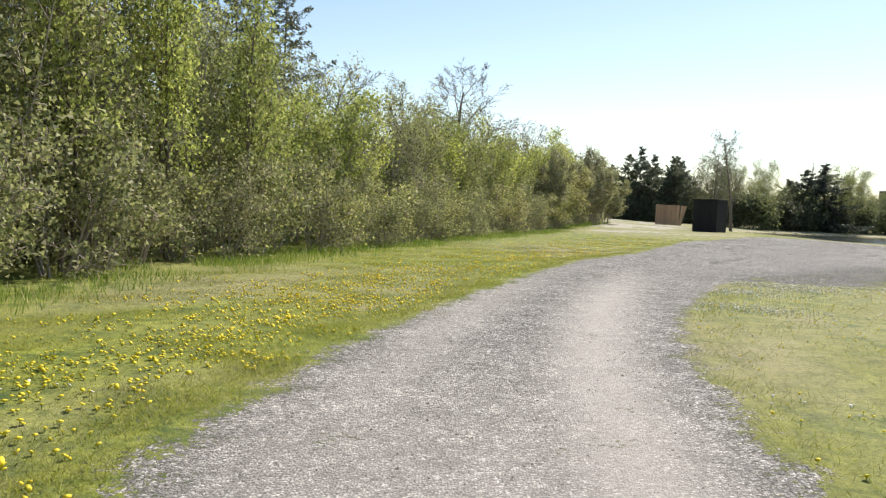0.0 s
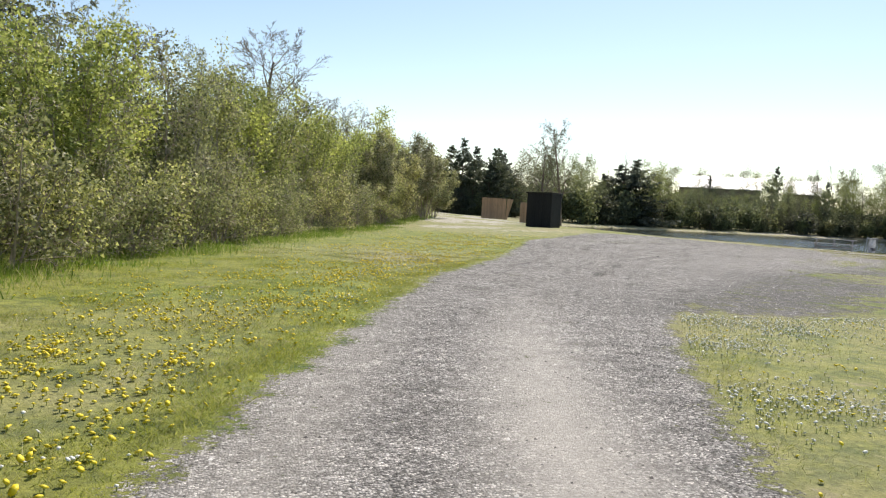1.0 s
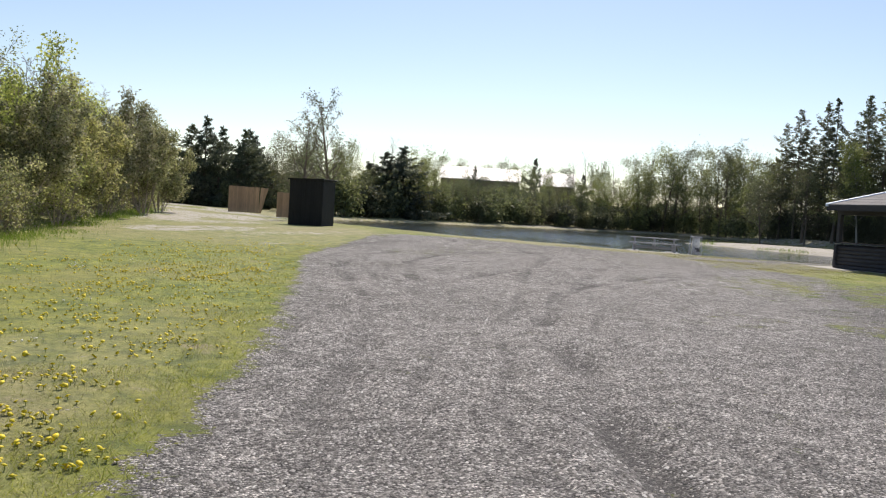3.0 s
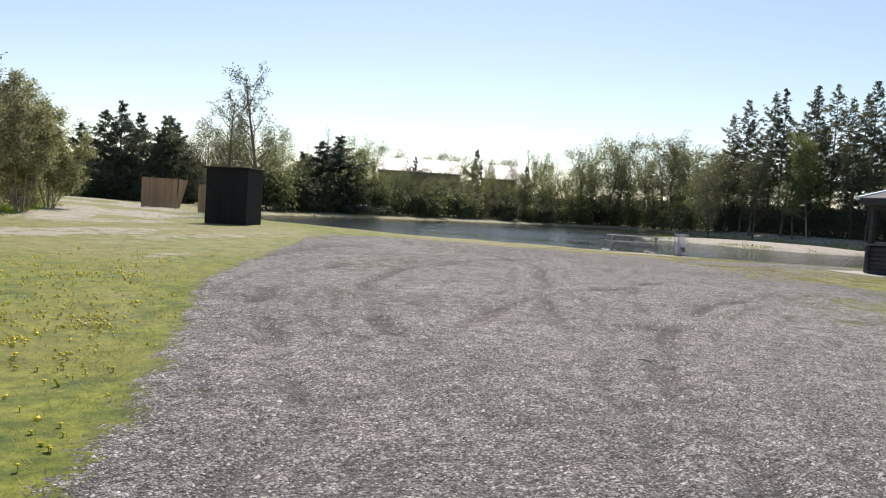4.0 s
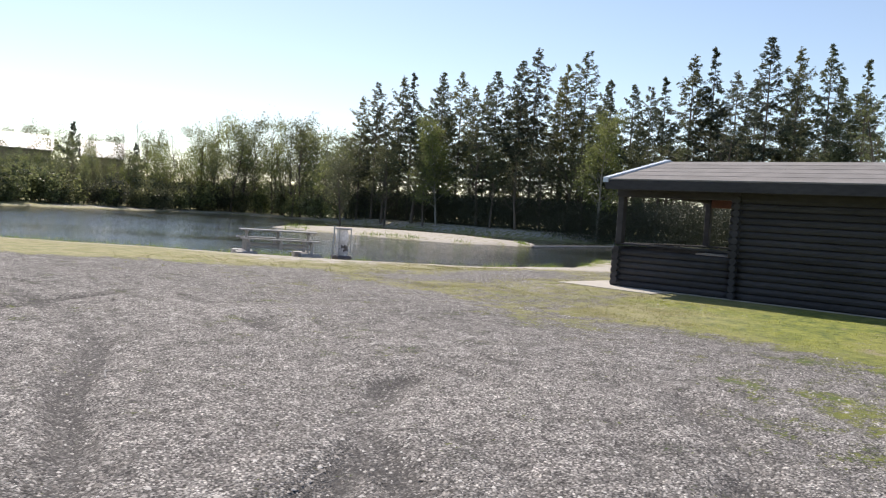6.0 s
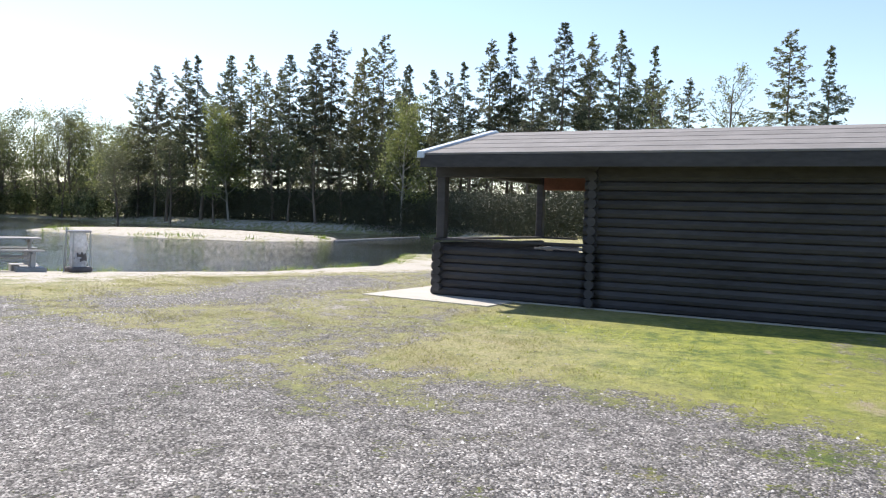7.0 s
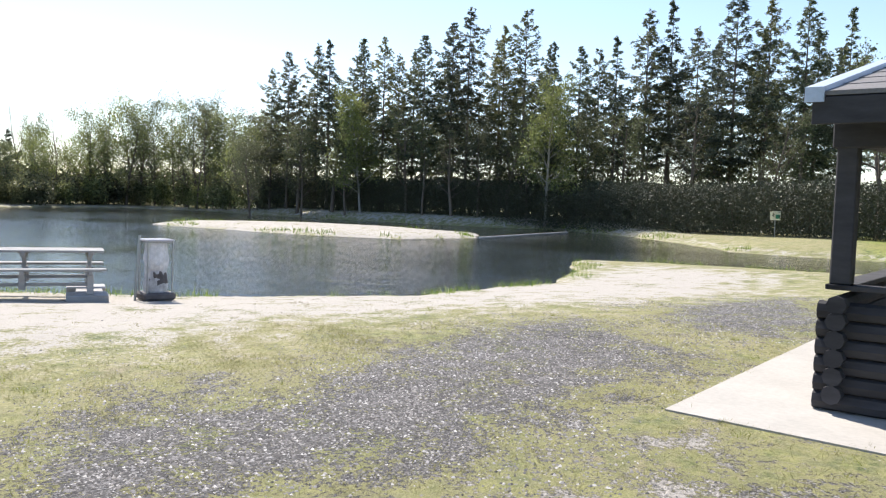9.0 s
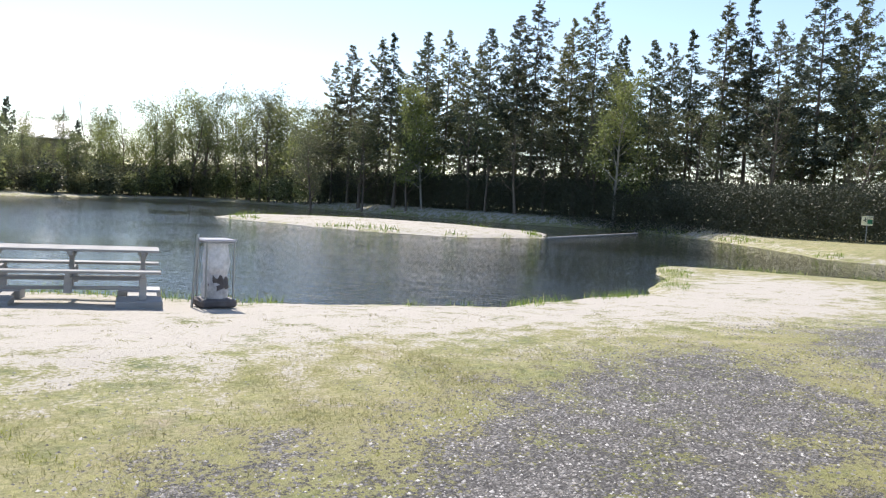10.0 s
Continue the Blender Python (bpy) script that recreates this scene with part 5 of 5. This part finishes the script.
def grass_blades():
    x, y = strewn(640000, 4.4)
    more = rng.integers(0, 5, 300000)
    ex, ey = np.array([27, 29, 31, 33, 35.5])[more] + rng.normal(0, 1.6, len(more)), np.array([41, 43, 44.5, 46, 47])[more] + rng.normal(0, 1.6, len(more))
    vy = rng.uniform(8.5, 30, 340000)
    lo, hi = np.interp(vy, EDGE[:, 1], EDGE[:, 0]), np.interp(vy, GRAVEL[:12, 1], GRAVEL[:12, 0]) + 0.1
    x, y = np.concatenate([x, ex, lo + (hi - lo) * rng.random(len(vy))]), np.concatenate([y, ey, vy])
    g, s, w, r = zones(x, y)
    lot = polygon_distance(x, y, GRAVEL)
    fringe = np.exp(-((lot - 0.25) / 0.3) ** 2) * (y < 46) * (x < 18)
    clump = 0.5 + 0.5 * waves(x * 4.1, y * 4.1, 1.0)
    ok = (rng.random(len(x)) < np.clip(1.15 - 2.0 * g, 0, 1) * np.clip(1.1 - 1.8 * s, 0.02, 1) * (0.1 + 0.85 * clump ** 2 + 0.4 * fringe)) & (shore(x, y) > 0.2) & ~inside_hut(x, y)
    x, y, clump, fringe = x[ok], y[ok], clump[ok], fringe[ok]
    n = len(x)
    high = rng.uniform(0.014, 0.042, n) * (0.6 + 0.8 * clump) * (1 + 0.45 * fringe)
    wide = rng.uniform(0.0014, 0.0032, n)
    dry = rng.random(n) < dryness(x, y) * 1.15
    for name, pick, material, label in (("grass", ~dry, M_GRASS, "short fresh green grass beside the gravel drive"), ("dry_grass", dry, M_DRY, "short straw-coloured trampled grass by the lake and drive")):
        v, f = blade_mesh(x[pick], y[pick], high[pick], wide[pick], 1.1)
        tagged(new(name, mesh_of(name, v, f, material)), label, "grass", kind="stuff")


def tall_grass():
    """Rank grass along the foot of the hedge, on the pond's edge and on the island."""
    t = rng.uniform(3, 75, 30000)
    off = rng.normal(-0.05, 0.4, len(t))
    x1, y1 = np.interp(t, EDGE_LEN, EDGE[:, 0]) - off, np.interp(t, EDGE_LEN, EDGE[:, 1]) + off * 0.3
    keep = waves(x1 * 2.1, y1 * 2.1, 3.0) > -0.35
    x1, y1 = x1[keep], y1[keep]
    h1 = rng.uniform(0.08, 0.26, len(x1)) * (0.7 + 0.5 * waves(x1 * 1.3, y1 * 1.3, 5.0))
    x2, y2 = rng.uniform(28, 58, 160000), rng.uniform(41, 74, 160000)
    d = shore(x2, y2)
    keep = (np.abs(d - 0.5) < 0.4) & (waves(x2 * 1.9, y2 * 1.9, 2.0) > np.where(y2 > 51.5, -0.6, 0.1))
    x2, y2 = x2[keep], y2[keep]
    h2 = rng.uniform(0.06, 0.22, len(x2))
    x3, y3 = rng.uniform(62, 100, 60000), rng.uniform(44, 90, 60000)
    d = shore(x3, y3)
    keep = (d > 0.05) & (d < 1.3) & (waves(x3 * 0.7, y3 * 0.7, 4.0) > 0.1)
    x3, y3 = x3[keep], y3[keep]
    h3 = rng.uniform(0.1, 0.32, len(x3))
    x, y, high = np.concatenate([x1, x2, x3]), np.concatenate([y1, y2, y3]), np.concatenate([h1, h2, h3])
    wide = np.concatenate([rng.uniform(0.004, 0.008, len(x1)), rng.uniform(0.004, 0.007, len(x2)), rng.uniform(0.012, 0.03, len(x3))])
    v, f = blade_mesh(x, y, np.abs(high), wide, 0.35)
    tagged(new("tall_grass", mesh_of("tall_grass", v, f, M_TALL)), "rank green and straw-coloured grass at the hedge foot and shore", "grass", kind="stuff")


def flowers(name, count, pick, radius, petal, tall, label):
    x, y = pick(count)
    g, s, w, r = zones(x, y)
    ok = (g < 0.3) & (s < 0.45) & (x < 19) & (np.interp(y, EDGE[:, 1], EDGE[:, 0]) < x - 0.3)
    x, y = x[ok], y[ok]
    n = len(x)
    h = rng.uniform(*tall, n)
    c = np.stack([x, y, ground_z(x, y) + h], 1)
    k = 7
    ang = np.arange(k) / k * 2 * np.pi
    tilt = rng.normal(0, 0.35, (n, 2))
    rr = radius * rng.uniform(0.7, 1.2, n)
    ring = np.stack([np.cos(ang)[None] * rr[:, None], np.sin(ang)[None] * rr[:, None]], 2)
    ring_z = (ring * tilt[:, None]).sum(2)
    v = np.concatenate([np.concatenate([ring, ring_z[..., None]], 2) + c[:, None], (c + np.array([0, 0, 1.0]) * rr[:, None] * 0.45)[:, None], (c - np.array([0, 0, 1.0]) * rr[:, None] * 0.5)[:, None]], 1).reshape(-1, 3)
    i = np.arange(k)
    tri = np.concatenate([np.stack([i, (i + 1) % k, np.full(k, k)], 1), np.stack([(i + 1) % k, i, np.full(k, k + 1)], 1)])
    f = (tri[None] + (np.arange(n) * (k + 2))[:, None, None]).reshape(-1, 3)
    ob = tagged(new(name, mesh_of(name, v, f, petal)), label, "flowers", kind="stuff")
    stems = tube_mesh([(c[q] - np.array([0.0, 0, h[q] + 0.01]), c[q] - np.array([0, 0, 0.003]), 0.003, 0.0025) for q in range(n)], 3)
    child("stems", mesh_of("stems", *stems, M_STEM), ob)["kind"] = "stuff"


def on_verge(count):
    """Clusters on the strip between hedge and drive."""
    cy = 8 + 38 * rng.beta(1.2, 1.5, count // 7)
    lo, hi = np.interp(cy, EDGE[:, 1], EDGE[:, 0]) + 0.9, np.interp(cy, GRAVEL[:12, 1], GRAVEL[:12, 0]) - 0.25
    cx = lo + (hi - lo) * rng.beta(3.2, 1.7, len(cy))
    x, y = np.repeat(cx, 9) + rng.normal(0, 0.13, 9 * len(cx)) * np.repeat(rng.uniform(0.3, 2.4, len(cx)), 9), np.repeat(cy, 9) + rng.normal(0, 0.15, 9 * len(cy)) * np.repeat(rng.uniform(0.3, 2.4, len(cx)), 9)
    more = strewn(count // 8, 5.0)
    return np.concatenate([x, more[0]]), np.concatenate([y, more[1]])


def on_patch(count):
    """Drifts on the meadow inside the bend, thickest beside the drive."""
    cx, cy = rng.uniform(5.5, 16, count // 30), rng.uniform(10, 28, count // 30)
    x, y = np.repeat(cx, 12) + rng.normal(0, 0.4, 12 * len(cx)), np.repeat(cy, 12) + rng.normal(0, 0.25, 12 * len(cx))
    drift = rng.integers(0, 5, count)
    px, py = np.array([8.5, 7.2, 9.3, 7.8, 10.6])[drift], np.array([21.2, 17.5, 20.7, 19.6, 21.6])[drift]
    more = on_verge(count // 9)
    return np.concatenate([x, px + rng.normal(0, 0.5, count), more[0]]), np.concatenate([y, py + rng.normal(0, 0.35, count), more[1]])


def on_meadow(count):
    """Small groups all over the meadow inside the bend."""
    cx, cy = rng.uniform(5.2, 15, count // 4), rng.uniform(9, 27, count // 4)
    return np.repeat(cx, 4) + rng.normal(0, 0.16, 4 * len(cx)), np.repeat(cy, 4) + rng.normal(0, 0.16, 4 * len(cy))


def stone_mesh(x, y, size):
    """Low crushed stones lying on the ground."""
    n = len(x)
    c = np.stack([x, y, ground_z(x, y) - size * 0.05], 1)
    octa = np.array([(1, 0, -0.2), (0, 1, -0.2), (-1, 0, -0.2), (0, -1, -0.2), (0.15, 0.1, 0.5)], float)
    a = rng.uniform(0, 2 * np.pi, n)
    shape = octa[None] * rng.uniform(0.6, 1.4, (n, 5, 1)) * size[:, None, None]
    ca, sa = np.cos(a)[:, None], np.sin(a)[:, None]
    v = np.stack([shape[..., 0] * ca - shape[..., 1] * sa, shape[..., 0] * sa + shape[..., 1] * ca, shape[..., 2]], 2) + c[:, None]
    tri = np.array([(0, 1, 4), (1, 2, 4), (2, 3, 4), (3, 0, 4)])
    return v.reshape(-1, 3), (tri[None] + (np.arange(n) * 5)[:, None, None]).reshape(-1, 3)


def loose_stones():
    x, y = strewn(360000, 4.0)
    g, s, w, r = zones(x, y)
    ok = (rng.random(len(x)) < np.clip(g * 1.6 - 0.55, 0, 1) * np.clip(1 - s, 0, 1) * (1 - 0.95 * w)) & ~inside_hut(x, y)
    x, y = x[ok][:115000], y[ok][:115000]
    tagged(new("loose_gravel", mesh_of("loose_gravel", *stone_mesh(x, y, 0.007 + 0.012 * rng.random(len(x)) ** 1.7), M_PEBBLE)), "loose grey and brown crushed stones on the drive", "gravel", kind="stuff")
    # dark chips in the worn patches by the hut and lake, thinly over the turf round them
    x, y = rng.uniform(25, 43, 260000), rng.uniform(38, 49.5, 260000)
    g, s, w, r = zones(x, y)
    patch = np.minimum(polygon_distance(x, y, EAST_GRAVEL), polygon_distance(x, y, SPIT_GRAVEL))
    share = np.clip(0.75 - 0.5 * patch, 0, 0.9) * smooth(waves(x * 2.3, y * 2.3, 3.0) + 0.8 * (patch < 0), -0.5, 0.5) + 0.10 * smooth(waves(x * 1.6, y * 1.6, 8.0), 0.0, 0.7) * (1 - s) + 0.006
    ok = (rng.random(len(x)) < share) & ~inside_hut(x, y) & (shore(x, y) > 0.5)
    x, y = x[ok][:80000], y[ok][:80000]
    tagged(new("slate_chips", mesh_of("slate_chips", *stone_mesh(x, y, 0.007 + 0.015 * rng.random(len(x)) ** 1.7), M_SLATE)), "dark grey stone chips in the worn turf", "gravel", kind="stuff")


def turf_tufts():
    """Small clumps that stand up from the short turf."""
    count = 7000
    x, y = rng.uniform(25.5, 42, count), rng.uniform(39.5, 50.5, count)
    g, s, w, r = zones(x, y)
    ok = (rng.random(count) < np.clip(1.1 - 1.7 * g, 0.03, 1) * np.clip(1.0 - 1.5 * s, 0.09, 1)) & ~inside_hut(x, y) & (shore(x, y) > 0.5)
    c = np.stack([x[ok], y[ok]], 1)
    k = 13
    size = np.repeat(rng.uniform(0.5, 1.5, len(c)), k)
    x, y = np.repeat(c[:, 0], k) + rng.normal(0, 0.03, len(size)) * size, np.repeat(c[:, 1], k) + rng.normal(0, 0.03, len(size)) * size
    high, wide = rng.uniform(0.015, 0.04, len(x)) * size, rng.uniform(0.0018, 0.0036, len(x))
    dry = np.repeat(rng.random(len(c)) < dryness(c[:, 0], c[:, 1]) * 0.8, k)
    for name, pick, material, label in (("grass_tufts", ~dry, M_GRASS, "small fresh green tufts in the worn turf"), ("dry_tufts", dry, M_DRY, "small straw-coloured tufts in the worn turf")):
        v, f = blade_mesh(x[pick], y[pick], high[pick], wide[pick], 0.75)
        tagged(new(name, mesh_of(name, v, f, material)), label, "grass", kind="stuff")


# fallen twigs on the gravel
for x, y, turn, long in ((13.3, 36.05, 70, 0.16), (13.45, 36.2, 25, 0.22), (11.9, 37.1, 10, 0.24), (20.5, 41.6, 50, 0.25), (14.9, 34.2, 120, 0.14)):
    ob = thing("fallen_twig", x, y, z_at(x, y) + 0.012, turn, "pale dry broken twig lying on the gravel", "twig", "twigs on the gravel")
    part("stick", rod(rod(bmesh.new(), (-long / 2, 0, 0), (0.02, 0.012, 0.012), 0.007, 0.006, 6), (0.02, 0.012, 0.012), (long / 2, -0.015, 0), 0.006, 0.003, 6), M_GREY_WOOD, ob)
grass_blades()
turf_tufts()
tall_grass()
flowers("dandelions", 5200, on_verge, 0.016, M_YELLOW, (0.010, 0.030), "yellow dandelions in the grass verge along the hedge")
flowers("meadow_dandelions", 1500, on_meadow, 0.013, M_YELLOW, (0.008, 0.022), "small yellow flowers in the meadow inside the bend")
flowers("daisies", 2600, on_patch, 0.011, M_WHITE_PETAL, (0.012, 0.03), "small white daisies in the meadow")
loose_stones()
